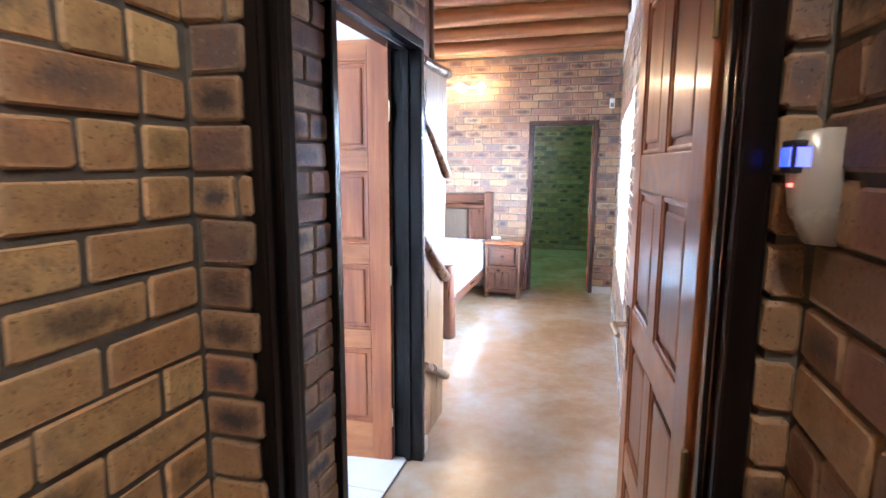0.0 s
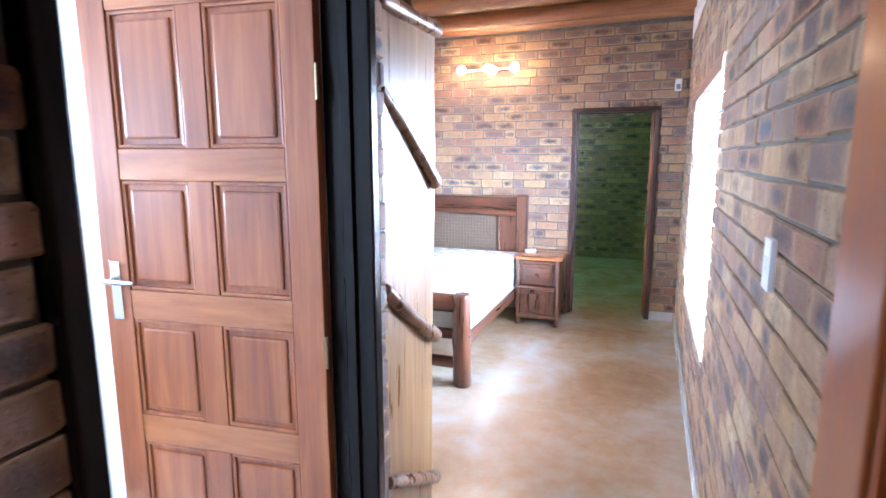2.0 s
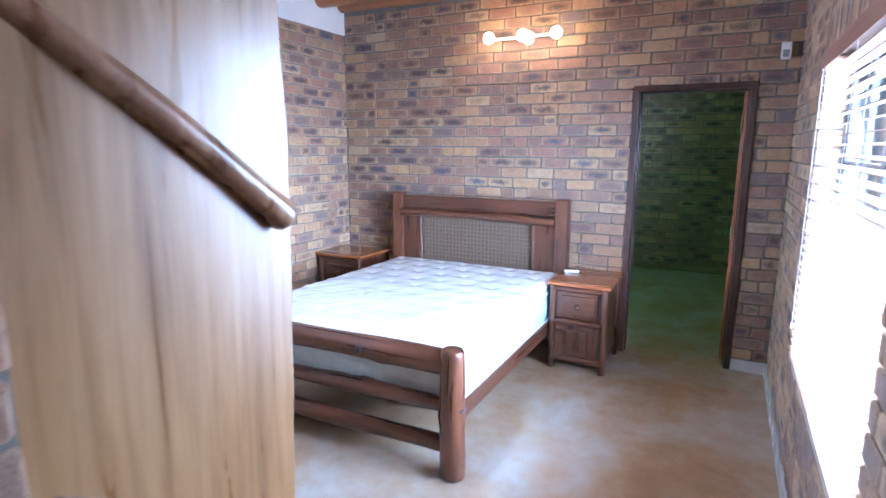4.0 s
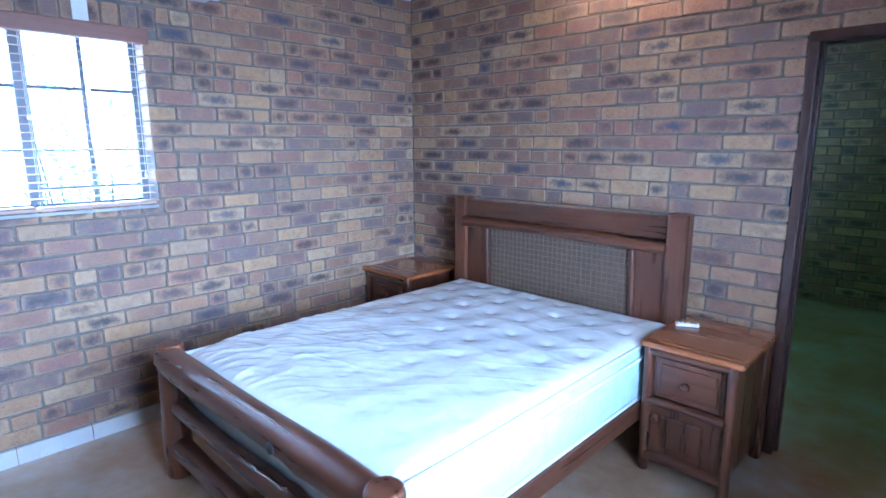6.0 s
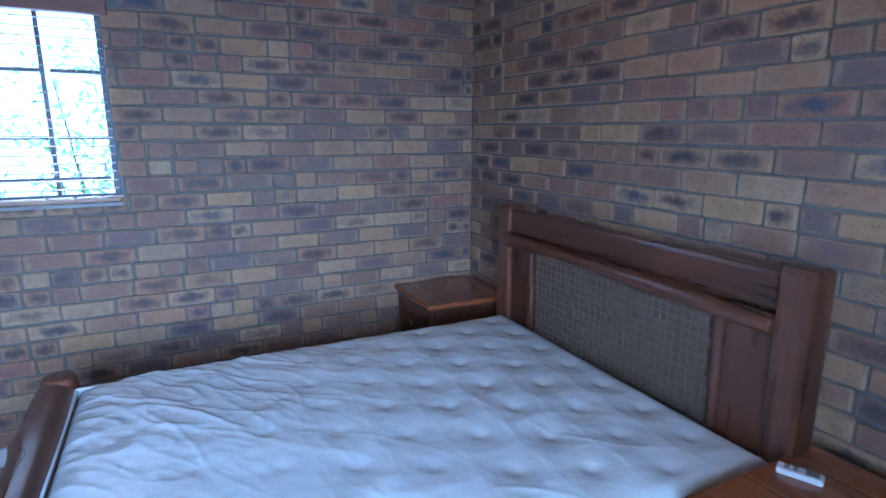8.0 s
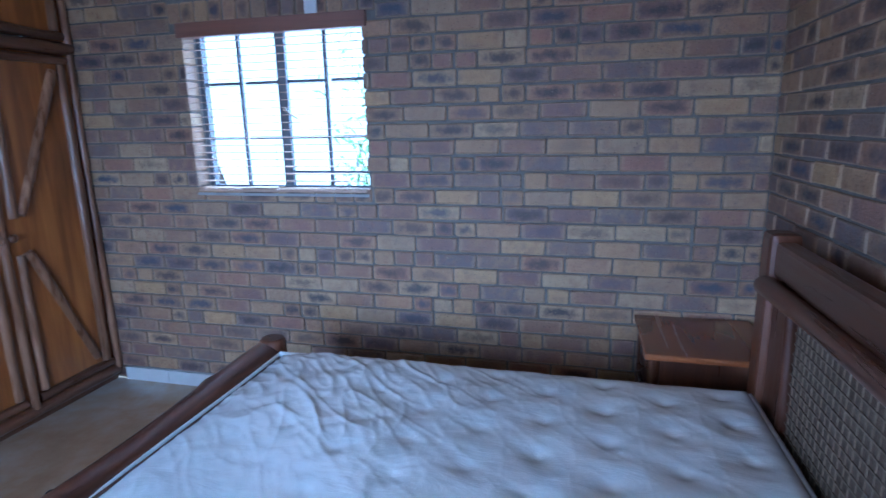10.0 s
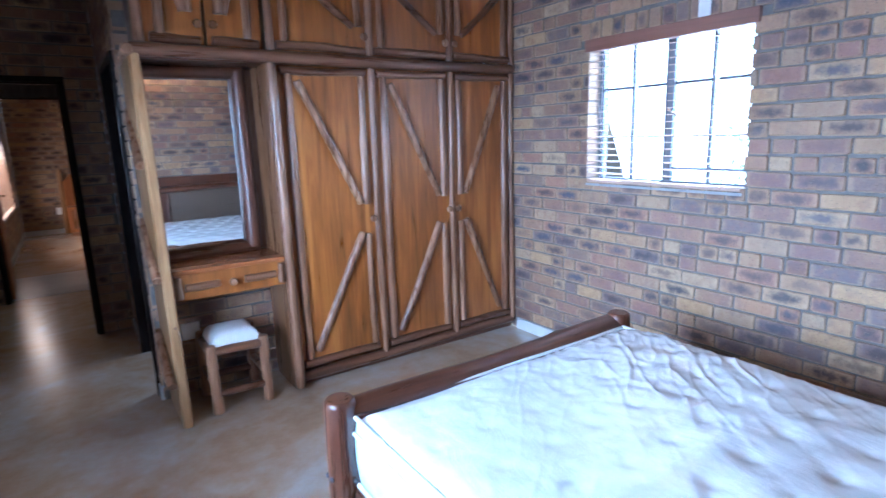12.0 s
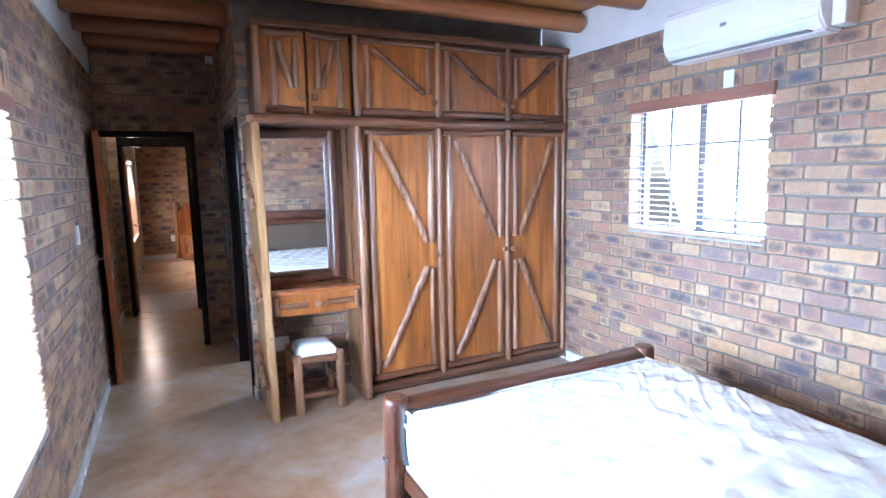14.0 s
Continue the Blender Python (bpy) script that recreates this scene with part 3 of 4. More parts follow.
skirting("baseboard", (WX, BACK + 0.4, 0), (1, 0, 0), NY - BACK - 0.4)
skirting("baseboard", (EX, NY, 0), (-1, 0, 0), NY - 3.02)
skirting("baseboard", (WX, NY, 0), (0, -1, 0), EX - WX, [(2.645, 3.455)])
skirting("baseboard", (CX, 2.12, 0), (1, 0, 0), BACK - 2.12, [(0.685, 1.645)])
skirting("baseboard", (0.815, 2.01, 0), (-1, 0, 0), 1.6)
skirting("baseboard", (-0.18, 0.4, 0), (1, 0, 0), 1.6)
skirting("baseboard", (0.8, -5.0, 0), (0, 1, 0), 3.4)
skirting("baseboard", (0.8, 0.28, 0), (-1, 0, 0), 5.2)


# ---- doors and windows ----
def door_frame(name, x0, x1, y0, y1, head, material, label, axis="x", rise=0.0):
    """A timber frame round an opening from x0 to x1; y0 to y1 is its depth. axis: along which the opening runs."""
    sw = (lambda p: p) if axis == "x" else (lambda p: (p[1], p[0], p[2]))
    root = thing(name, sw(((x0 + x1) / 2, (y0 + y1) / 2, 0)), label, "door frame", kind="structure")
    w, mid = 0.045, (y0 + y1) / 2
    for a, b, stop in ((x0, x0 + w, 1), (x1 - w, x1, -1)):
        bm = box(sw((a, y0, 0)), sw((b, y1, head - w)), 0.006)
        s = b if stop > 0 else a
        add_box(bm, sw((s - 0.004, mid - 0.018, 0)), sw((s + stop * 0.013, mid + 0.018, head - w - 0.01)), 0.004)
        part("jamb", bm, material, root)
    bm = box(sw((x0, y0, head - w)), sw((x1, y1, head + rise)), 0.006)
    add_box(bm, sw((x0 + w, mid - 0.018, head - w - 0.012)), sw((x1 - w, mid + 0.018, head - w + 0.004)), 0.004)
    part("head", bm, material, root)
    return root


def panel_door(name, hinge, angle, width, label, tall=2.03, lock=1.07):
    """A leaf with two columns of raised panels. It runs from the hinge along its own x."""
    root = thing(name, hinge, label, "door", kind="structure")
    m = pose(*hinge, 0, 0, angle)
    H, T, W = tall, 0.042, width
    st, mul, rail = 0.105, 0.085, 0.105
    for a, b in ((0, st), (W - st, W)):
        part("stile", box((a, -T / 2, 0.008), (b, T / 2, H), 0.004, m), WOOD_DOOR, root)
    g = H / 2.03
    rails = [(0.008, 0.20 * g), (0.585 * g, 0.68 * g), (1.005 * g, 1.10 * g), (1.445 * g, 1.54 * g), (H - 0.09 * g, H)]
    for a, b in rails:
        part("rail", box((st, -T / 2 + 0.002, a), (W - st, T / 2 - 0.002, b), 0.004, m), WOOD_DOOR_X, root)
    c = W / 2
    for (_, a), (b, _) in zip(rails, rails[1:]):
        part("mullion", box((c - mul / 2, -T / 2 + 0.002, a), (c + mul / 2, T / 2 - 0.002, b), 0.003, m), WOOD_DOOR, root)
        for p, q in ((st, c - mul / 2), (c + mul / 2, W - st)):
            bm = bmesh.new()
            add_box(bm, (p, -0.006, a), (q, 0.006, b), 0, m)
            add_box(bm, (p + 0.03, -0.015, a + 0.03), (q - 0.03, 0.015, b - 0.03), 0.009, m)
            for e0, e1 in (((p, a), (p + 0.014, b)), ((q - 0.014, a), (q, b)), ((p, a), (q, a + 0.014)), ((p, b - 0.014), (q, b))):
                add_box(bm, (e0[0], -0.016, e0[1]), (e1[0], 0.016, e1[1]), 0.006, m)
            part("panel", bm, WOOD_DOOR, root)
    for s in (-1, 1):
        plate = part("lock_plate", box((W - 0.075, s * T / 2, lock - 0.14), (W - 0.035, s * (T / 2 + 0.006), lock + 0.06), 0.003, m), CHROME, root, "chrome lever handle plate")
        bm = tube(m @ Vector((W - 0.055, s * T / 2, lock)), m @ Vector((W - 0.055, s * (T / 2 + 0.05), lock)), 0.009, seg=10, rings=3)
        add_tube(bm, m @ Vector((W - 0.05, s * (T / 2 + 0.048), lock)), m @ Vector((W - 0.165, s * (T / 2 + 0.044), lock - 0.002)), 0.010, 0.008, 10, 4)
        part("handle", bm, CHROME, plate)
    for z in (0.25, 1.0, 1.8):
        part("hinge", tube(m @ Vector((-0.006, T / 2, z - 0.05)), m @ Vector((-0.006, T / 2, z + 0.05)), 0.007, seg=8, rings=2), BRASS, root)
    return root


door_frame("door_frame_entry", -0.085, 0.765, 2.022, 2.142, 2.14, FRAME_BLACK, "black-stained timber door frame at the bedroom entrance")
panel_door("door_entry", (0.722, 2.165, 0), 94.6, 0.80, "reddish panelled timber door standing open against the brick wall", 2.08, 1.06)
door_frame("door_frame_bathroom", 2.805, 3.765, -0.45, -0.295, 2.13, FRAME_BLACK, "black-stained timber frame of the bathroom door", "y")
panel_door("door_bathroom", (-0.448, 3.698, 0), 186, 0.81, "panelled timber door standing open into the bathroom", 2.13, 1.19)
door_frame("door_frame_north", -0.305, 0.505, 7.948, 8.10, 2.065, FRAME_BROWN, "dark brown timber door frame beside the bed")
panel_door("door_north", (0.45, 8.12, 0), 84, 0.70, "brown panelled door standing open into the dark room")
# head carried 0.09 higher; its black stands in for shade on the wall
door_frame("door_frame_far", -0.09, 0.71, 0.275, 0.415, 2.14, FRAME_BLACK, "black-stained timber door frame across the passage, head raised for the shade above", rise=0.09)
panel_door("door_far", (0.66, 0.24, 0), 273, 0.80, "reddish panelled timber door open in the room across")


def steel_window(name, x_in, x_out, y0, y1, z0, z1, side, label, cols=4, tilt=4):
    """A steel casement in its brick opening, with a tiled sill and a timber venetian blind hung before it. side: 1 when the room lies towards +x."""
    root = thing(name, ((x_in + x_out) / 2, (y0 + y1) / 2, z0), label, "window", kind="structure")
    xf = x_in - side * 0.13

    def bar(nm, ya, yb, za, zb, d=0.03):
        return part(nm, box((xf - d / 2, ya, za), (xf + d / 2, yb, zb), 0.003), STEEL, root)

    for ya, yb in ((y0, y0 + 0.035), (y1 - 0.035, y1)):
        bar("window_frame", ya, yb, z0, z1)
    for za, zb in ((z0, z0 + 0.035), (z1 - 0.035, z1)):
        bar("window_frame", y0 + 0.035, y1 - 0.035, za, zb)
    w, h = (y1 - y0) / cols, (z1 - z0) / 3
    for i in range(1, cols):
        t = 0.028 if i == cols // 2 else 0.010
        bar("mullion", y0 + i * w - t, y0 + i * w + t, z0 + 0.035, z1 - 0.035, 0.036 if i == cols // 2 else 0.024)
    for j in (1, 2):
        for i in range(cols):
            bar("glazing_bar", y0 + i * w + 0.03, y0 + (i + 1) * w - 0.012, z0 + j * h - 0.009, z0 + j * h + 0.009, 0.022)
    bar("sash_rail", (y0 + y1) / 2 + 0.03, y1 - 0.04, z0 + 0.10, z0 + 0.118, 0.03)
    pane = part("pane", box((xf - side * 0.012, y0 + 0.03, z0 + 0.03), (xf - side * 0.016, y1 - 0.03, z1 - 0.03)), GLASS, root)
    pane.visible_shadow = False
    bm = tube((xf + side * 0.03, (y0 + y1) / 2 + 0.01, z0 + 0.46), (xf + side * 0.035, (y0 + y1) / 2 + 0.10, z0 + 0.40), 0.007, 0.005, 8, 4)
    add_lathe(bm, ((0.012, 0), (0.014, 0.012), (0.008, 0.02)), (xf + side * 0.015, (y0 + y1) / 2 + 0.01, z0 + 0.46), "X", 8)
    part("latch", bm, CHROME, root, "chrome stay latch")
    part("window_sill", box((x_in - side * 0.22, y0 - 0.005, z0 - 0.016), (x_in + side * 0.004, y1 + 0.005, z0), 0.003), SILL, root, "grey tiled sill")
    # blind
    blind = thing("venetian_blind", (x_in, (y0 + y1) / 2, z1), "red-brown timber venetian blind with open slats", "blind", "venetian blinds")
    xb = x_in - side * 0.018
    part("pelmet", box((xb - 0.03, y0 + 0.004 - 0.03, z1 - 0.065), (x_in + side * 0.016, y1 + 0.03, z1 + 0.012), 0.006), PELMET, blind)
    count = int((z1 - z0 - 0.10) / 0.040)
    for i in range(count):
        z = z1 - 0.09 - i * 0.040
        m = Matrix.Translation((xb, 0, z)) @ pose(0, 0, 0, 0, side * tilt, 0)
        part("slat", box((-0.024, y0 + 0.008, -0.0014), (0.024, y1 - 0.008, 0.0014), 0, m), BLIND, blind)
    part("bottom_rail", box((xb - 0.025, y0 + 0.008, z0 + 0.008), (xb + 0.025, y1 - 0.008, z0 + 0.022), 0.004), BLIND, blind)
    for y in (y0 + 0.12, (y0 + y1) / 2, y1 - 0.12):
        bm = bmesh.new()
        for dx in (-0.022, 0.022):
            add_box(bm, (xb + dx - 0.0008, y - 0.0008, z0 + 0.02), (xb + dx + 0.0008, y + 0.0008, z1 - 0.06))
        part("ladder_cord", bm, WHITE_PLASTIC, blind)
    bm = tube((xb + side * 0.03, y1 - 0.05, z1 - 0.05), (xb + side * 0.03, y1 - 0.05, z0 + 0.18), 0.0015, seg=6, rings=2)
    add_lathe(bm, ((0.004, 0), (0.009, 0.012), (0.004, 0.035)), (xb + side * 0.03, y1 - 0.05, z0 + 0.15), "Z", 8)
    part("pull_cord", bm, WHITE_PLASTIC, blind)
    return root


steel_window("window_1", WX, WX - 0.22, 4.96, 6.02, 1.247, 2.165, 1, "steel casement window with small panes and a tiled sill")
steel_window("window_2", EX, EX + 0.22, 5.15, 6.75, 0.575, 2.04, -1, "tall steel casement window behind a timber blind", tilt=9)
steel_window("window_3", 0.80, 1.0, -4.1, -2.0, 0.62, 2.0, -1, "steel casement window in the room across", tilt=38)

# ---- bed ----
bed = thing("bed", (-1.53, 6.75, 0), "red-brown log bed with a woven cane headboard", "bed")
FW, FE, FY, HY, HW, HE = -2.278, -0.715, 5.785, 7.815, -2.265, -0.755
for x, s in ((FW, 1), (FE, 2)):
    part("foot_post", tube((x, FY, 0), (x, FY, 0.67), 0.066, 0.060, 18, 10, 0.02, 0.002, seed=s + 60, knots=3), WOOD_BED_V, bed)
part("foot_rail", tube((FW - 0.01, FY - 0.005, 0.60), (FE + 0.01, FY - 0.005, 0.585), 0.068, 0.060, 14, 24, 0.08, 0.008, 1.0, 71, 4), WOOD_BED, bed)
part("knot_hole", lathe(((0.022, 0.0), (0.020, 0.006), (0.008, 0.008)), (-1.22, FY - 0.068, 0.60), "-Y", 10), DARK_GAP, bed, "dark knot in the rail")
part("foot_rail", tube((FW + 0.02, FY + 0.01, 0.37), (FE - 0.02, FY + 0.01, 0.36), 0.043, 0.040, 12, 18, 0.10, 0.008, 1.0, 72, 3), WOOD_BED, bed)
part("foot_rail", tube((FW + 0.02, FY, 0.165), (FE - 0.02, FY, 0.155), 0.052, 0.046, 12, 18, 0.09, 0.008, 1.0, 73, 3), WOOD_BED, bed)
for x, s in ((HW, 3), (HE, 4)):
    bm = box((x - 0.055, HY - 0.05, 0), (x + 0.055, HY + 0.05, 1.22), 0.022)
    part("head_post", bm, WOOD_BED_V, bed)
part("headboard_rail", box((HW + 0.05, HY - 0.035, 1.075), (HE - 0.05, HY + 0.03, 1.195), 0.016), WOOD_BED, bed)
part("headboard_rail", tube((HW + 0.05, HY - 0.05, 1.045), (HE - 0.05, HY - 0.05, 1.035), 0.034, 0.030, 12, 20, 0.12, 0.008, 1.0, 76, 3), WOOD_BED, bed)
part("headboard_rail", box((HW + 0.05, HY - 0.03, 0.42), (HE - 0.05, HY + 0.03, 0.52), 0.01), WOOD_BED, bed)
for a, b in ((HW + 0.05, HW + 0.245), (HE - 0.245, HE - 0.05)):
    part("side_panel", box((a, HY - 0.022, 0.52), (b, HY + 0.022, 1.06), 0.006), WOOD_BED_V, bed)
for a in (HW + 0.235, HE - 0.235):
    part("cane_edge", tube((a, HY - 0.02, 0.50), (a, HY - 0.02, 1.03), 0.021, 0.018, 10, 10, 0.1, 0.004, 1.0, 78), WOOD_BED_V, bed)
part("cane_backing", box((HW + 0.24, HY - 0.008, 0.52), (HE - 0.24, HY + 0.01, 1.05)), CANE, bed, "dark woven cane panel")
bm = bmesh.new()
x = HW + 0.27
i = 0
while x < HE - 0.25:
    add_box(bm, (x - 0.0022, HY - 0.0135 + 0.001 * (i % 2), 0.52), (x + 0.0022, HY - 0.009, 1.03))
    x += 0.034
    i += 1
z = 0.535
while z < 1.03:
    add_box(bm, (HW + 0.25, HY - 0.0150, z - 0.0022), (HE - 0.25, HY - 0.0105, z + 0.0022))
    z += 0.034
tagged(part("cane_lattice", bm, STRAND, bed, "pale open cane lattice"), kind="stuff")
for x in (FW + 0.03, FE - 0.03):
    part("side_rail", box((x - 0.022, FY + 0.03, 0.235), (x + 0.022, HY - 0.04, 0.335), 0.012), WOOD_BED_Y, bed)
for i in range(9):
    y = FY + 0.15 + i * 0.225
    part("slat", box((FW + 0.05, y - 0.035, 0.295), (FE - 0.05, y + 0.035, 0.315), 0.004), WOOD_BED, bed)
for x, axis, out in ((FE, "X", 0.056), (FW, "-X", -0.056)):
    for dy in (-0.018, 0.018):
        part("bolt", lathe(((0.011, 0.0), (0.011, 0.006), (0.006, 0.010)), (x + out, FY + dy, 0.37), axis, 10), STEEL, bed)


def mattress():
    root = thing("mattress", (-1.54, 6.78, 0.315), "white quilted mattress still in its clear plastic wrap", "mattress")
    x0, x1, y0, y1, z0, z1 = FW + 0.035, FE - 0.035, FY + 0.055, HY - 0.055, 0.316, 0.655
    nx, ny = 210, 270
    verts, faces = [], []

    def height(x, y):
        edge = min(x - x0, x1 - x, y - y0, y1 - y)
        crown = -0.035 * math.exp(-edge / 0.018) - 0.012 * math.exp(-edge / 0.09) - 0.035 * math.exp(-(y - y0) / 0.10)
        u, v = (x - x0) / 0.20, (y - y0) / 0.20
        row = round(v)
        uu = u - (0.5 if row % 2 else 0.0)
        d = math.hypot(uu - round(uu), v - row)
        tuft = -0.010 * math.exp(-(d / 0.15) ** 2) - 0.009 * math.exp(-(d / 0.42) ** 2)
        far = math.exp(-((x - x0) / 0.75) ** 2) * math.exp(-((y - y0) / 0.95) ** 2)
        p = Vector((x * 1.0 + y * 0.7, y * 0.9 - x * 0.8, 0.0))
        n = noise.noise(p * 3.2) * 0.007 + abs(noise.noise(Vector((p.x * 7, p.y * 1.9, 3.1)))) * (0.001 + 0.014 * far) + noise.noise(p * 14) * 0.0018
        q = Vector((x * 0.75 + y * 0.66, y * 0.75 - x * 0.66, 0.0))
        ridge = 1 - min(1, abs(noise.noise(Vector((q.x * 2.2, q.y * 6.5, 7.7)))) / 0.16)
        n += 0.007 * ridge ** 2 * max(far, 0.12 + 0.5 * noise.noise(p * 1.1))
        n += 0.006 * far * (1 - min(1, abs(noise.noise(Vector((q.x * 5, q.y * 17, 1.7)))) / 0.3))
        # the film is drawn into sharp folds towards the foot
        slack = 0.10 + 0.9 * math.exp(-((x - x0) / 0.85) ** 2) * math.exp(-((y - y0) / 0.95) ** 2)
        warp = 0.25 * noise.noise(Vector((q.x * 2.1, q.y * 2.1, 4.4)))
        fold = 1 - min(1, abs(noise.noise(Vector((q.x * 1.7 + warp, q.y * 5.5 + warp * 3, 2.2)))) / 0.09)
        fine = 1 - min(1, abs(noise.noise(Vector((q.x * 6 + warp, q.y * 13, 9.1)))) / 0.2)
        n += slack * (0.006 * fold ** 2 + 0.0025 * fine ** 2)
        return z1 + crown + tuft * (0.2 + 0.8 * min(1, (y - y0) / 1.4)) * min(1, edge / 0.08) + n * min(1, edge / 0.05)

    for j in range(ny + 1):
        for i in range(nx + 1):
            x, y = x0 + (x1 - x0) * i / nx, y0 + (y1 - y0) * j / ny
            verts.append((x, y, height(x, y)))
    for j in range(ny):
        for i in range(nx):
            a = j * (nx + 1) + i
            faces.append((a, a + 1, a + nx + 2, a + nx + 1))
    link_mesh("quilted_top", verts, faces, MATTRESS, root, smooth=True)
    # sides: rounded walls with soft pillows
    loop = []
    steps = 60
    for k2 in range(4):
        ends = [((x0, y0), (x1, y0)), ((x1, y0), (x1, y1)), ((x1, y1), (x0, y1)), ((x0, y1), (x0, y0))][k2]
        for i in range(steps):
            t = i / steps
            loop.append((ends[0][0] + (ends[1][0] - ends[0][0]) * t, ends[0][1] + (ends[1][1] - ends[0][1]) * t))
    cx, cy = (x0 + x1) / 2, (y0 + y1) / 2
    verts, faces = [], []
    levels = 9
    for lv in range(levels + 1):
        f = lv / levels
        for x, y in loop:
            d = Vector((x - cx, (y - cy), 0)).normalized()
            puff = 0.016 * math.sin(math.pi * f) + 0.004 * noise.noise(Vector((x * 6, y * 6, f * 3)))
            verts.append((x + d.x * puff, y + d.y * puff, z0 + (z1 - 0.045 - z0) * f))
    n = len(loop)
    for lv in range(levels):
        for i in range(n):
            a, b = lv * n + i, lv * n + (i + 1) % n
            faces.append((a, b, b + n, a + n))
    faces.append(tuple(range(n))[::-1])
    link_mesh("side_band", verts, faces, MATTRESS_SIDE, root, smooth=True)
    for z in (z1 - 0.046, z1 - 0.105, z0 + 0.03):
        bm = bmesh.new()
        grow = 0.004 if z > z1 - 0.06 else 0.014
        for a, b in (((x0, y0), (x1, y0)), ((x1, y0), (x1, y1)), ((x1, y1), (x0, y1)), ((x0, y1), (x0, y0))):
            pa = Vector((a[0] + math.copysign(grow, a[0] - cx), a[1] + math.copysign(grow, a[1] - cy), z))
            pb = Vector((b[0] + math.copysign(grow, b[0] - cx), b[1] + math.copysign(grow, b[1] - cy), z))
            add_tube(bm, pa, pb, 0.009, 0.009, 8, 14, 0.0, 0.002, 1.0, 5)
        part("piping", bm, MATTRESS, root)


mattress()


# ---- bedside cabinets ----
def bedside(x0, x1, y0, y1, h, label):
    root = thing("bedside_cabinet", ((x0 + x1) / 2, (y0 + y1) / 2, 0), label, "bedside cabinet", "bedside cabinets")
    for x in (x0 + 0.024, x1 - 0.024):
        for y, s in ((y0 + 0.024, 1), (y1 - 0.024, 2)):
            part("leg", tube((x, y, 0), (x, y, h - 0.02), 0.026, 0.024, 10, 10, 0.05, 0.002, seed=int(abs(x) * 100) + s, knots=2), WOOD_BED_V, root)
    for a, b in ((x0 + 0.02, x0 + 0.034), (x1 - 0.034, x1 - 0.02)):
        part("side_panel", box((a, y0 + 0.03, 0.09), (b, y1 - 0.03, h - 0.03)), WOOD_BED_V, root)
    part("back_panel", box((x0 + 0.03, y1 - 0.03, 0.09), (x1 - 0.03, y1 - 0.02, h - 0.03)), WOOD_BED_V, root)
    part("base", box((x0 + 0.03, y0 + 0.04, 0.085), (x1 - 0.03, y1 - 0.03, 0.10)), WOOD_BED, root)
    part("top", box((x0 - 0.012, y0 - 0.018, h - 0.028), (x1 + 0.022, y1 + 0.004, h), 0.010), WOOD_TOP, root, "glossy cherry-coloured top")
    for z, r in ((h - 0.05, 0.020), (0.365, 0.022), (0.085, 0.026)):
        part("front_rail", tube((x0 + 0.03, y0 + 0.02, z), (x1 - 0.03, y0 + 0.02, z), r, r, 10, 10, 0.10, 0.003, 1.0, int(z * 100)), WOOD_BED, root)
    drawer = part("drawer", box((x0 + 0.05, y0 + 0.022, 0.395), (x1 - 0.05, y0 + 0.05, h - 0.075), 0.004), WOOD_BED_V, root)
    part("drawer_panel", box((x0 + 0.085, y0 + 0.012, 0.42), (x1 - 0.085, y0 + 0.03, h - 0.10), 0.008), WOOD_BED, drawer)
    knob = ((0.008, 0), (0.008, 0.010), (0.019, 0.016), (0.021, 0.026), (0.013, 0.034))
    cx = (x0 + x1) / 2
    part("knob", lathe(knob, (cx, y0 + 0.012, (0.395 + h - 0.075) / 2), "-Y", 14), WOOD_BED, drawer)
    door = part("cabinet_door", box((x0 + 0.05, y0 + 0.022, 0.11), (x1 - 0.05, y0 + 0.045, 0.345), 0.004), WOOD_BED_V, root)
    part("door_panel", box((x0 + 0.10, y0 + 0.010, 0.15), (x1 - 0.13, y0 + 0.03, 0.31), 0.009), WOOD_BED_V, door)
    part("knob", lathe(knob, (x0 + 0.075, y0 + 0.02, 0.29), "-Y", 14), WOOD_BED, door)
    return root


bedside(-0.712, -0.295, 7.365, 7.90, 0.665, "dark red-brown log bedside cabinet with a drawer and a door")
bedside(-2.925, -2.45, 7.43, 7.93, 0.665, "dark red-brown log bedside cabinet in the corner")

remote = thing("remote_control", (-0.64, 7.70, 0.665), "small white remote control on the bedside cabinet", "remote control")
m = pose(-0.64, 7.70, 0.666, 0, 0, 25) @ Matrix.Scale(0.85, 4)
part("body", box((-0.065, -0.024, 0), (0.065, 0.024, 0.022), 0.008, m), WHITE_PLASTIC, remote)
part("display", box((0.015, -0.016, 0.0215), (0.052, 0.016, 0.0235), 0, m), GREY_PLASTIC, remote)
for i in range(2):
    for j in range(2):
        part("button", box((-0.045 + i * 0.024, -0.014 + j * 0.017, 0.0215), (-0.030 + i * 0.024, -0.003 + j * 0.017, 0.025), 0.001, m), GREY_PLASTIC, remote)

# ---- wardrobe and dressing table ----
FRONT = 4.20
ROBE = [(-1.085, -1.725), (-1.725, -2.35), (-2.35, -2.935)]
KNOB = ((0.010, 0), (0.009, 0.012), (0.022, 0.020), (0.024, 0.030), (0.015, 0.040))
wardrobe = thing("wardrobe", (-2.0, 4.0, 0), "built-in rustic wardrobe with honey panels and dark half-round poles", "wardrobe")
part("back_panel", box((-2.945, BACK + 0.004, 0.06), (-1.05, BACK + 0.02, 2.04)), WOOD_PANEL, wardrobe)
part("side_panel", box((-2.945, BACK + 0.02, 0.06), (-2.93, FRONT - 0.02, 2.04)), WOOD_PANEL, wardrobe)
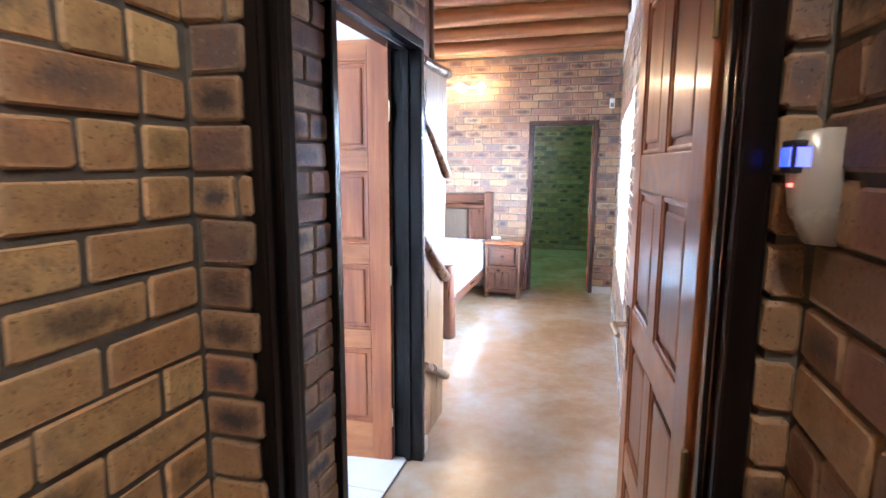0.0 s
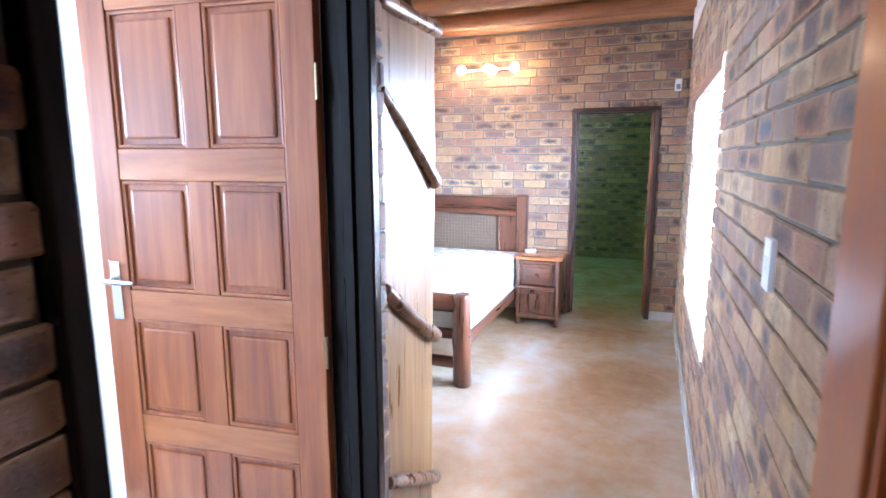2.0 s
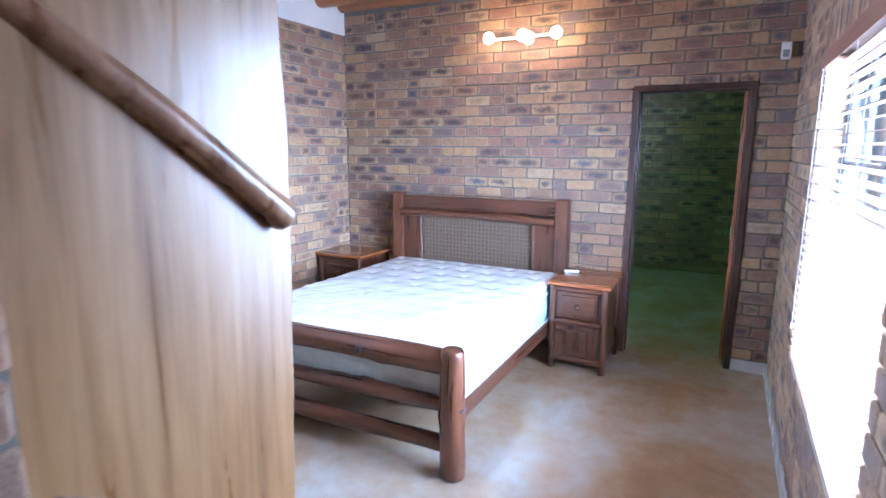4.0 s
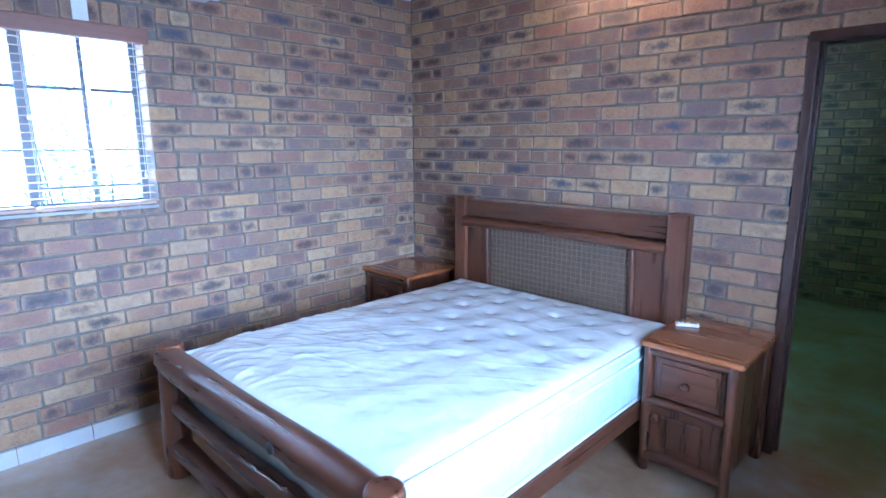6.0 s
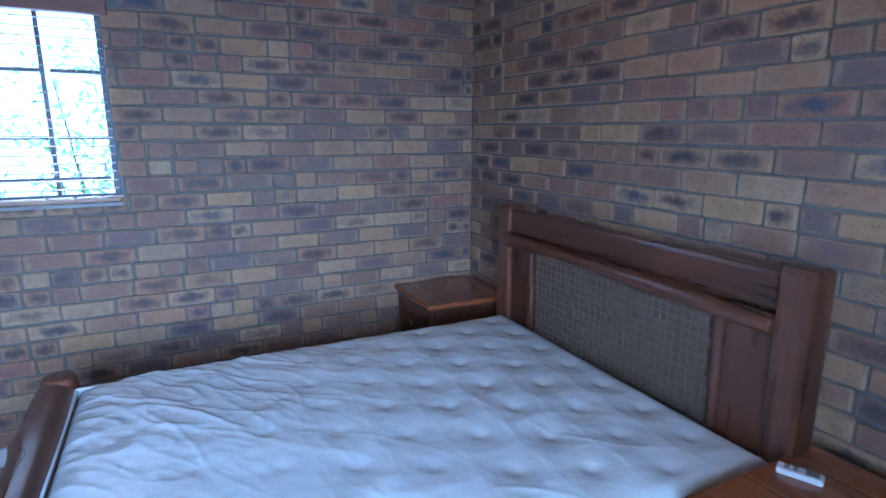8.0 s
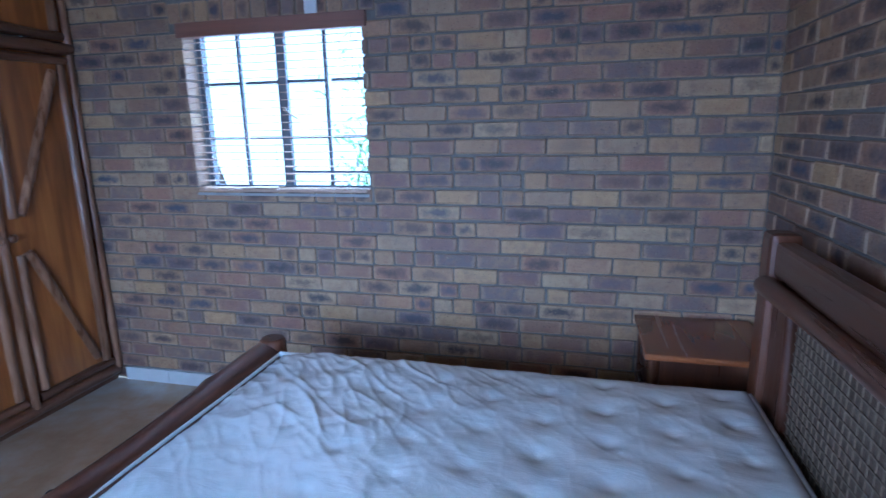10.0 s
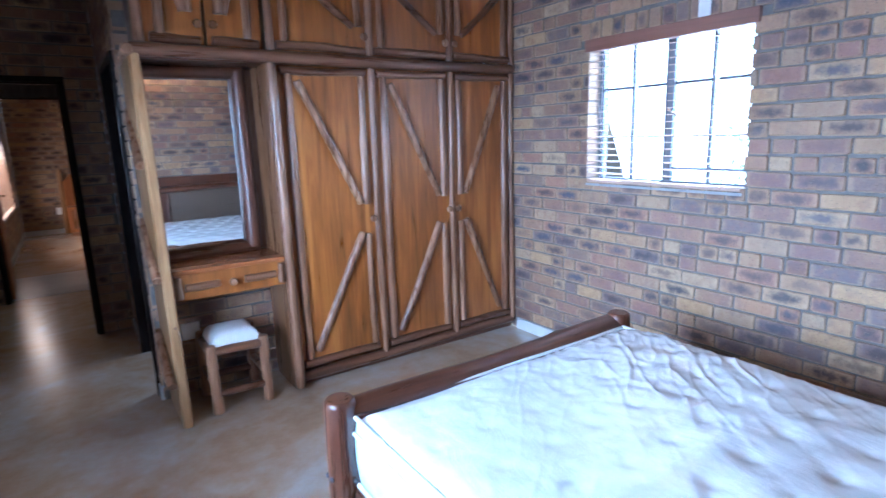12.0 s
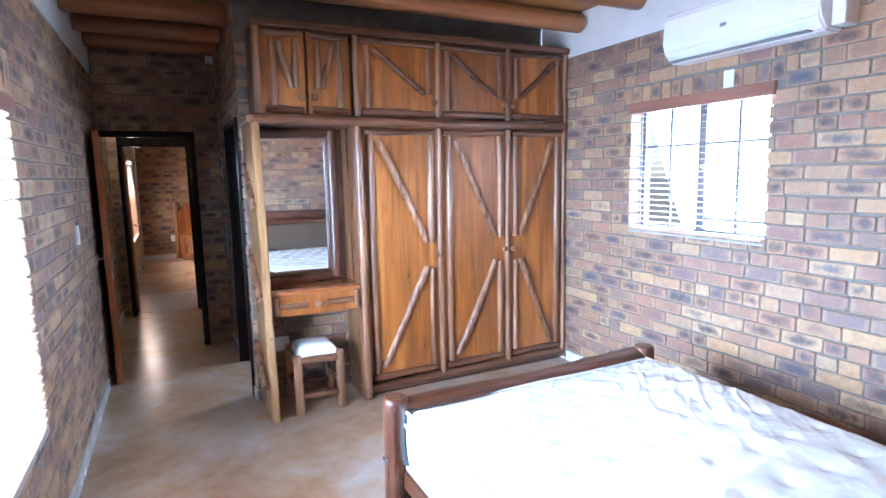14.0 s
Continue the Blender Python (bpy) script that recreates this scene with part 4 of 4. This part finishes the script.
part("side_panel", box((-1.075, BACK + 0.02, 0.0), (-1.05, FRONT - 0.004, 2.04)), WOOD_SIDE, wardrobe, "brown timber side panel")
part("floor_panel", box((-2.93, BACK + 0.02, 0.062), (-1.075, FRONT - 0.03, 0.08)), WOOD_PANEL, wardrobe)
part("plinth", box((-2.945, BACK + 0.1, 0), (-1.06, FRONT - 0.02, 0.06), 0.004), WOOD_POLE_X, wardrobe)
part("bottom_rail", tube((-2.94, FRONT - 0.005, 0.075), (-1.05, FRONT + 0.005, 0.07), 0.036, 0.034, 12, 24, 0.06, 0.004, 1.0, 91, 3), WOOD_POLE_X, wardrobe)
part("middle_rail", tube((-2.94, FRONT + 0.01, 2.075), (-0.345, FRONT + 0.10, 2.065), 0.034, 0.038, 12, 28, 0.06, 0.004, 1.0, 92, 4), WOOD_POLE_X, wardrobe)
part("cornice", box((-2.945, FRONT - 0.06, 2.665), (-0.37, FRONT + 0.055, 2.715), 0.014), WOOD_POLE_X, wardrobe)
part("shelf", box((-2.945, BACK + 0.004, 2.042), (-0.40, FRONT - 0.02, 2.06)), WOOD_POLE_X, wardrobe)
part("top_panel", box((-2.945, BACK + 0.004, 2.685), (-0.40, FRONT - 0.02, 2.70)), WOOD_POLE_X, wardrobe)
# darkest timber here: the shade on this end is put into the colour
part("end_panel", box((-0.42, BACK + 0.004, 2.06), (-0.395, FRONT - 0.004, 2.685)), WOOD_BED_V, wardrobe, "brown end panel, darkened for the shade on that side")
part("end_post", tube((-0.405, FRONT + 0.01, 2.09), (-0.405, FRONT + 0.01, 2.68), 0.03, 0.028, 10, 8, 0.06, 0.003, 1.0, 93), WOOD_POLE, wardrobe)


def clad_door(name, xl, xr, z0, z1, flip, tall, seed):
    """A plank door seen from the room: xl is its eastern edge. Poles edge it and run aslant to the knob."""
    door = part(name, box((xl - 0.008, FRONT - 0.018, z0), (xr + 0.008, FRONT, z1), 0.003), WOOD_PANEL, wardrobe)
    kx, ox = (xl - 0.075, xr + 0.085) if flip else (xr + 0.075, xl - 0.085)
    y = FRONT + 0.004
    rng = random.Random(seed)

    def pole(a, b, r):
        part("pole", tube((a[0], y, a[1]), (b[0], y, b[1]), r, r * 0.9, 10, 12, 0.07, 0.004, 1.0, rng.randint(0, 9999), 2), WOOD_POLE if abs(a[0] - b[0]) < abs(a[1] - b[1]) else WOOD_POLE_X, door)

    if tall:
        kz = 1.06
        pole((ox, z0 + 0.06), (ox, z1 - 0.05), 0.028)
        pole((kx, kz + 0.10), (kx, z1 - 0.05), 0.026)
        pole((kx, z0 + 0.06), (kx, kz - 0.10), 0.024)
        d = 0.045 if kx < ox else -0.045
        pole((ox - d * 1.2, z1 - 0.09), (kx + d * 0.9, kz + 0.11), 0.026)
        pole((kx + d * 0.9, kz - 0.09), (ox - d * 1.2, z0 + 0.10), 0.026)
        pole((xl - 0.04, z1 - 0.03), (xr + 0.04, z1 - 0.03), 0.025)
        pole((xl - 0.04, z0 + 0.03), (xr + 0.04, z0 + 0.03), 0.028)
    else:
        kz = z0 + 0.11
        pole((ox, z0 + 0.05), (ox, z1 - 0.05), 0.025)
        pole((kx, z0 + 0.17), (kx, z1 - 0.05), 0.023)
        d = 0.04 if kx < ox else -0.04
        pole((ox - d, z1 - 0.075), (kx + d * 0.8, z0 + 0.17), 0.024)
        pole((xl - 0.03, z1 - 0.022), (xr + 0.03, z1 - 0.022), 0.021)
        pole((xl - 0.03, z0 + 0.028), (xr + 0.03, z0 + 0.028), 0.026)
    part("knob", lathe(KNOB, (kx + (-0.035 if kx < ox else 0.035), FRONT, kz), "Y", 14), WOOD_POLE, door)


for i, (a, b) in enumerate(ROBE):
    clad_door("wardrobe_door", a, b, 0.115, 2.035, i == 2, True, 100 + i)
    clad_door("top_door", a, b, 2.115, 2.66, i == 2, False, 110 + i)
clad_door("top_door", -0.425, -0.735, 2.115, 2.66, False, False, 120)
clad_door("top_door", -0.735, -1.05, 2.115, 2.66, True, False, 121)
part("upright_pole", tube((-1.064, FRONT + 0.058, 0.02), (-1.064, FRONT + 0.052, 2.045), 0.030, 0.027, 12, 26, 0.09, 0.008, 1.0, 137, 5), WOOD_POLE, wardrobe)
for x, seed in ((-1.085, 1), (-1.728, 2), (-2.353, 3), (-2.925, 4)):
    part("upright_pole", tube((x, FRONT + 0.008, 0.09), (x, FRONT + 0.008, 2.06), 0.024, 0.021, 10, 24, 0.07, 0.005, 1.0, 130 + seed, 4), WOOD_POLE, wardrobe)
    part("upright_pole", tube((x, FRONT + 0.008, 2.10), (x, FRONT + 0.008, 2.67), 0.024, 0.021, 10, 10, 0.07, 0.003, 1.0, 140 + seed, 1), WOOD_POLE, wardrobe)

table = thing("dressing_table", (-0.74, 4.05, 0), "rustic dressing table with a drawer, tall mirror and pale end panel", "dressing table")


def live_edge_panel():
    """The end board, its front edge left as it grew."""
    verts, faces = [], []
    rows = 40
    for i in range(rows + 1):
        z = 2.045 * i / rows
        front = 4.318 + 0.018 * (z / 2.05) + 0.008 * math.sin(z * 5.1 + 0.6) + 0.006 * noise.noise(Vector((0, 1.3, z * 9)))
        for x, y in ((-0.350, BACK + 0.004), (-0.350, front - 0.012), (-0.360, front), (-0.388, front), (-0.398, front - 0.012), (-0.398, BACK + 0.004)):
            verts.append((x + 0.022 * (z / 2.05) - (0.006 if x > -0.37 else 0.012), y, z))
    for i in range(rows):
        for j in range(6):
            a, b = i * 6 + j, i * 6 + (j + 1) % 6
            faces.append((a, b, b + 6, a + 6))
    faces.append(tuple(range(6))[::-1])
    faces.append(tuple(rows * 6 + j for j in range(6)))
    return link_mesh("end_panel", verts, faces, WOOD_PALE, table)


tagged(live_edge_panel(), "pale timber end board with a natural edge")
for za, zb, s in ((1.80, 1.49, 1), (1.16, 0.87, 2), (0.47, 0.26, 3)):
    part("slanting_pole", tube((-0.340, 3.87, za), (-0.330, 4.30, zb), 0.024, 0.028, 10, 14, 0.08, 0.006, 1.0, 150 + s, 2), WOOD_POLE, table)
part("side_rail", tube((-0.345, 3.87, 2.065), (-0.335, 4.34, 2.06), 0.034, 0.030, 10, 10, 0.06, 0.003, 1.0, 155), WOOD_POLE, table)
for z in (1.93, 1.71, 1.30, 1.02, 0.60, 0.28):
    part("knot", lathe(((0.016, 0), (0.012, 0.008), (0.004, 0.013)), (-0.382 + 0.022 * z / 2.05 + 0.008 * math.sin(z * 9), 4.312, z), "Y", 8), WOOD_POLE, table)
part("tabletop", box((-1.05, BACK + 0.03, 0.868), (-0.412, 4.235, 0.896), 0.007), WOOD_TOP, table, "polished tabletop")
drawer = part("drawer", box((-1.045, 4.19, 0.715), (-0.415, 4.215, 0.866), 0.004), WOOD_PANEL, table)
for a, b in ((-0.99, -0.80), (-0.66, -0.47)):
    part("drawer_pole", tube((a, 4.222, 0.79), (b, 4.222, 0.79), 0.024, 0.022, 10, 8, 0.08, 0.002, 1.0, 160), WOOD_POLE_X, drawer)
for x in (-1.025, -0.435):
    part("drawer_pole", tube((x, 4.222, 0.73), (x, 4.222, 0.855), 0.022, 0.02, 10, 6, 0.08, 0.001, 1.0, 161), WOOD_POLE, drawer)
part("knob", lathe(KNOB, (-0.73, 4.216, 0.79), "Y", 14), WOOD_POLE, drawer)
bm = box((-1.045, BACK + 0.05, 0.715), (-1.03, 4.19, 0.86))
add_box(bm, (-0.43, BACK + 0.05, 0.715), (-0.415, 4.19, 0.86))
add_box(bm, (-1.03, BACK + 0.05, 0.715), (-0.43, 4.19, 0.725))
part("drawer_box", bm, WOOD_PANEL, table)
part("divider", box((-1.078, FRONT - 0.006, 0.02), (-1.050, FRONT + 0.05, 2.04), 0.008), WOOD_POLE, table)
MY = BACK + 0.03
part("mirror_back", box((-1.05, BACK + 0.006, 0.90), (-0.412, MY - 0.004, 2.04)), WOOD_POLE, table)
part("mirror", box((-0.93, MY - 0.003, 0.95), (-0.43, MY + 0.002, 1.99)), MIRROR, table, "tall mirror reflecting the bed")
part("mirror_frame", tube((-0.955, MY + 0.03, 0.92), (-0.955, MY + 0.03, 2.03), 0.048, 0.046, 12, 14, 0.05, 0.003, 1.0, 165), WOOD_BED_V, table)
part("mirror_frame", tube((-0.99, MY + 0.03, 0.925), (-0.415, MY + 0.03, 0.925), 0.040, 0.040, 12, 12, 0.05, 0.003, 1.0, 166), WOOD_BED, table)
part("mirror_frame", tube((-0.99, MY + 0.03, 2.01), (-0.415, MY + 0.03, 2.01), 0.040, 0.040, 12, 12, 0.05, 0.003, 1.0, 167), WOOD_BED, table)

stool = thing("stool", (-0.71, 4.08, 0), "small log stool with a white cushion under the dressing table", "stool")
SX0, SX1, SY0, SY1 = -0.865, -0.560, 3.93, 4.25
for x in (SX0, SX1):
    for y in (SY0, SY1):
        part("leg", tube((x, y, 0), (x, y, 0.43), 0.032, 0.030, 12, 8, 0.05, 0.002, 1.0, int(y * 100 - x * 10), 1), WOOD_POLE, stool)
for y in (SY0, SY1):
    part("stretcher", tube((SX0 + 0.02, y, 0.12), (SX1 - 0.02, y, 0.12), 0.024, 0.022, 10, 8, 0.06, 0.002), WOOD_POLE_X, stool)
    part("seat_rail", tube((SX0 + 0.02, y, 0.385), (SX1 - 0.02, y, 0.385), 0.028, 0.026, 10, 8, 0.06, 0.002), WOOD_POLE_X, stool)
for x in (SX0, SX1):
    part("stretcher", tube((x, SY0 + 0.02, 0.19), (x, SY1 - 0.02, 0.19), 0.022, 0.022, 10, 8, 0.06, 0.002), WOOD_POLE, stool)
    part("seat_rail", tube((x, SY0 + 0.02, 0.38), (x, SY1 - 0.02, 0.38), 0.026, 0.026, 10, 8, 0.06, 0.002), WOOD_POLE, stool)
bm = bmesh.new()
bmesh.ops.create_grid(bm, x_segments=16, y_segments=16, size=0.5)
for v in bm.verts:
    e = min(0.5 - abs(v.co.x), 0.5 - abs(v.co.y))
    v.co.z = 0.415 + 0.065 * (1 - math.exp(-e * 14)) + 0.006 * (1 - 4 * v.co.x ** 2)
    v.co.x, v.co.y = -0.7125 + v.co.x * 0.285, 4.09 + v.co.y * 0.30
geom = bmesh.ops.extrude_face_region(bm, geom=list(bm.faces))["geom"]
for g in geom:
    if isinstance(g, bmesh.types.BMVert):
        g.co.z = 0.405
part("cushion", bm, CUSHION, stool, "padded white seat cushion", True)

# ---- fittings ----
ac = thing("air_conditioner", (WX + 0.1, 5.88, 2.34), "white split air conditioner high on the brick wall", "air conditioner")
bm = bmesh.new()
prof = [(0.0, 0.0), (0.14, 0.0), (0.195, 0.055), (0.205, 0.12), (0.205, 0.27), (0.185, 0.30), (0.0, 0.30)]
A0, A1, AZ = 5.42, 6.38, 2.36
rings = [[bm.verts.new((WX + px, y, AZ + pz)) for px, pz in prof] for y in (A0, A1)]
for i in range(len(prof)):
    j = (i + 1) % len(prof)
    bm.faces.new((rings[0][i], rings[0][j], rings[1][j], rings[1][i]))
bm.faces.new(rings[0])
bm.faces.new(rings[1][::-1])
bmesh.ops.bevel(bm, geom=list(bm.edges), offset=0.012, segments=3, affect="EDGES")
part("casing", bm, WHITE_PLASTIC, ac)
part("louvre", box((WX + 0.145, A0 + 0.03, AZ + 0.002), (WX + 0.198, A1 - 0.06, AZ + 0.010), 0.003, None), GREY_PLASTIC, ac)
part("front_seam", box((WX + 0.196, A0 + 0.02, AZ + 0.066), (WX + 0.2035, A1 - 0.02, AZ + 0.070)), WHITE_PLASTIC, ac)
part("emblem", box((WX + 0.2045, 5.83, AZ + 0.135), (WX + 0.207, 5.87, AZ + 0.155), 0.001), GREY_PLASTIC, ac)
part("pipe_cover", box((WX, A1 + 0.004, AZ + 0.02), (WX + 0.12, A1 + 0.07, AZ + 0.28), 0.01), WHITE_PLASTIC, ac)

lamp = thing("wall_lamp", (-1.13, NY, 2.46), "wall rail lamp with three lit globe bulbs", "lamp")
part("mount", lathe(((0.055, 0), (0.055, 0.02), (0.03, 0.03)), (-1.13, NY + 0.002, 2.47), "-Y", 18), WHITE_PLASTIC, lamp)
part("arm", tube((-1.13, NY - 0.02, 2.47), (-1.13, NY - 0.07, 2.47), 0.012, seg=10, rings=3), WHITE_PLASTIC, lamp)
part("rail", tube((-1.43, NY - 0.075, 2.465), (-0.85, NY - 0.075, 2.475), 0.012, seg=10, rings=8), WHITE_PLASTIC, lamp)
for x in (-1.41, -1.13, -0.865):
    holder = part("bulb_holder", lathe(((0.022, 0), (0.026, 0.03), (0.020, 0.045)), (x, NY - 0.08, 2.47), "-Y", 14), WHITE_PLASTIC, lamp)
    part("bulb", lathe(((0.014, 0.0), (0.030, 0.012), (0.044, 0.036), (0.044, 0.054), (0.030, 0.080), (0.008, 0.090)), (x, NY - 0.12, 2.465), "-Y", 16), BULB, holder)


def wall_plate(name, at, n, w, h, label, category, rockers=1):
    n = Vector(n)
    u = (-n).cross(Vector((0, 0, 1)))
    m = Matrix.Translation(at) @ Matrix((u, -n, (0, 0, 1))).transposed().to_4x4()
    root = thing(name, at, label, category)
    part("plate", box((-w / 2, -0.012, -h / 2), (w / 2, 0.004, h / 2), 0.003, m), WHITE_PLASTIC, root)
    for i in range(rockers):
        x = (i - (rockers - 1) / 2) * 0.03
        part("rocker", box((x - 0.010, -0.016, -0.018), (x + 0.010, -0.011, 0.018), 0.002, m), WHITE_PLASTIC, root)
    return root


wall_plate("light_switch", (EX, 3.782, 1.335), (-1, 0, 0), 0.075, 0.125, "white light switch on the brick wall", "switch")
wall_plate("wall_socket", (-0.52, BACK, 0.42), (0, 1, 0), 0.11, 0.11, "white wall socket under the dressing table", "socket", 2)
wall_plate("wall_socket", (0.20, -5.0, 0.42), (0, 1, 0), 0.13, 0.13, "white wall socket in the room across", "socket", 2)
sensor = thing("alarm_sensor", (0.64, NY - 0.03, 2.24), "small white motion sensor in the corner", "sensor")
part("case", box((0.61, NY - 0.045, 2.19), (0.67, NY - 0.004, 2.30), 0.010), WHITE_PLASTIC, sensor)
part("lens", box((0.622, NY - 0.049, 2.205), (0.658, NY - 0.043, 2.25), 0.003), GREY_PLASTIC, sensor)
sensor = thing("alarm_sensor", (CX + 0.05, 2.15, 2.84), "small white motion sensor on the corridor wall", "sensor")
part("case", box((CX + 0.015, 2.118, 2.79), (CX + 0.085, 2.17, 2.90), 0.010), WHITE_PLASTIC, sensor)

# unseen lamp, added so that the passage bricks are lit
globe = thing("added_ceiling_light", (0.66, 0.85, 2.96), "unseen round glass light added under the ceiling to light the passage", "lamp")
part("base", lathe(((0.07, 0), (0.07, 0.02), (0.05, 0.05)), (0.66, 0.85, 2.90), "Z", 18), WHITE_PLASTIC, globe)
part("globe", lathe(((0.02, 0.0), (0.055, 0.02), (0.075, 0.06), (0.07, 0.10), (0.045, 0.13)), (0.66, 0.85, 2.775), "Z", 20), FILL_GLOBE, globe)

fresh = thing("air_freshener", (0.80, 1.955, 1.525), "silvery wall dispenser with a small lit blue display", "dispenser")
bm = bmesh.new()
prof = [(-0.003, -0.066), (0.028, -0.064), (0.046, -0.030), (0.053, 0.018), (0.051, 0.042), (0.042, 0.060), (0.018, 0.064), (-0.003, 0.064)]
rings = []
for y, f in ((1.762, 0.78), (1.766, 0.93), (1.774, 1.0), (1.796, 1.0), (1.804, 0.93), (1.808, 0.78)):
    rings.append([bm.verts.new((0.815 - px * f, y + 0.172, 1.525 + pz * 1.12 * (0.9 + 0.1 * f))) for px, pz in prof])
for p, q in zip(rings, rings[1:]):
    for i in range(len(prof)):
        j = (i + 1) % len(prof)
        bm.faces.new((p[i], p[j], q[j], q[i]))
bm.faces.new(rings[0])
bm.faces.new(rings[-1][::-1])
part("body", bm, plain("silver_plastic", (0.42, 0.40, 0.37), 0.25, vary=0.05, bump=0.0), fresh, "", True)
part("display_surround", box((0.7595, 1.935, 1.541), (0.7860, 1.979, 1.582), 0.003), DARK_GAP, fresh)
part("display", box((0.7580, 1.939, 1.549), (0.7610, 1.975, 1.573)), SCREEN, fresh, "lit blue display")
part("display_edge", box((0.7640, 1.9335, 1.549), (0.7800, 1.9355, 1.573)), SCREEN, fresh, "lit blue display")
part("indicator", box((0.7590, 1.940, 1.524), (0.7650, 1.946, 1.529)), RED_LED, fresh, "red indicator light")

# ---- room across the passage ----
head = thing("headboard", (-0.25, -4.9, 0), "gabled honey-coloured timber headboard", "bed")
bm = bmesh.new()
pts = [(0.12, 0.0), (0.12, 0.95), (-0.28, 1.32), (-0.68, 0.95), (-0.68, 0.0)]
for y in (-4.92, -4.85):
    bm.faces.new([bm.verts.new((px, y, pz)) for px, pz in pts])
bm.verts.ensure_lookup_table()
for i in range(5):
    j = (i + 1) % 5
    bm.faces.new((bm.verts[i], bm.verts[j], bm.verts[5 + j], bm.verts[5 + i]))
part("board", bm, WOOD_PANEL, head)
part("post", tube((0.14, -4.87, 0), (0.14, -4.87, 1.2), 0.045, 0.04, 12, 8, 0.05, 0.003), WOOD_PALE, head)
side = thing("side_table", (-0.1, -4.6, 0), "small honey-coloured side cabinet", "side table")
part("body", box((-0.45, -4.78, 0.06), (0.08, -4.45, 0.52), 0.01), WOOD_PANEL, side)
part("door", box((-0.40, -4.455, 0.12), (0.03, -4.435, 0.47), 0.008), WOOD_POLE, side)
part("plinth", box((-0.44, -4.77, 0), (0.07, -4.46, 0.06)), WOOD_POLE, side)

# ---- outside ----
ground = part("ground", box((-120, -120, -0.5), (120, 120, -0.13)), DEAD_LEAF, None)
tagged(ground, "dry sandy ground round the house", "ground", kind="structure")


def tree(x, y, h, seed):
    rng = random.Random(seed)
    root = thing("tree", (x, y, -0.13), "small bushveld tree with a thin green crown", "tree", "trees outside")
    bm = tube((x, y, -0.2), (x + 0.2, y, h * 0.55), 0.11, 0.06, 8, 8, 0.08, 0.05, 1.0, seed, 2)
    tips = []
    for i in range(9):
        a = rng.uniform(0, 6.28)
        b = Vector((x + 0.15, y, h * rng.uniform(0.3, 0.55)))
        e = b + Vector((math.cos(a) * rng.uniform(0.7, 1.6), math.sin(a) * rng.uniform(0.7, 1.6), rng.uniform(0.4, h * 0.42)))
        add_tube(bm, b, e, 0.04, 0.012, 6, 5, 0.05, 0.05, 1.0, seed + i)
        tips.append(e)
    part("trunk", bm, BARK, root)
    verts, faces = [], []
    for e in tips:
        for _ in range(170):
            p = e + Vector((rng.gauss(0, 0.38), rng.gauss(0, 0.38), rng.gauss(0, 0.28)))
            d = Vector((rng.uniform(-1, 1), rng.uniform(-1, 1), rng.uniform(-0.6, 0.6))).normalized() * rng.uniform(0.05, 0.10)
            w = d.cross(Vector((rng.uniform(-1, 1), rng.uniform(-1, 1), 1))).normalized() * 0.025
            b = len(verts)
            verts += [p - d, p + w, p + d, p - w]
            faces.append((b, b + 1, b + 2, b + 3))
    tagged(link_mesh("crown", verts, faces, LEAF, root), kind="stuff")



bush = thing("shrub", (-3.95, 5.95, -0.13), "leafy green shrub just outside the window", "shrub")
rng = random.Random(77)
bm = bmesh.new()
verts, faces = [], []
for i in range(7):
    top = Vector((-3.95 + rng.uniform(-0.2, 0.2), 5.95 + rng.uniform(-0.35, 0.4), rng.uniform(1.1, 2.0)))
    add_tube(bm, (-3.95, 5.95, -0.13), top, 0.018, 0.005, 6, 6, 0.05, 0.03, 1.0, 300 + i)
    for _ in range(75):
        p = top + Vector((rng.gauss(0, 0.12), rng.gauss(0, 0.14), rng.gauss(-0.1, 0.22)))
        d = Vector((rng.uniform(-1, 1), rng.uniform(-1, 1), rng.uniform(-0.8, 0.5))).normalized() * rng.uniform(0.03, 0.06)
        w = d.cross(Vector((rng.uniform(-1, 1), rng.uniform(-1, 1), 1))).normalized() * 0.016
        b = len(verts)
        verts += [p - d, p + w, p + d, p - w]
        faces.append((b, b + 1, b + 2, b + 3))
part("stems", bm, BARK, bush)
tagged(link_mesh("foliage", verts, faces, THIN_LEAF, bush), kind="stuff")
tree(-7.5, 7.2, 4.5, 201)
tree(-9.0, 4.2, 5.2, 202)

white_brick = part("brick", box((WX - 0.05, 5.715, 2.179), (WX + 0.0045, 5.785, 2.284), 0.004), WHITE_PLASTIC, wall_west, "white-painted brick in the lintel course")

# ---- the bricks, piece by piece ----
for job in PENDING:
    lay_bricks(*job)
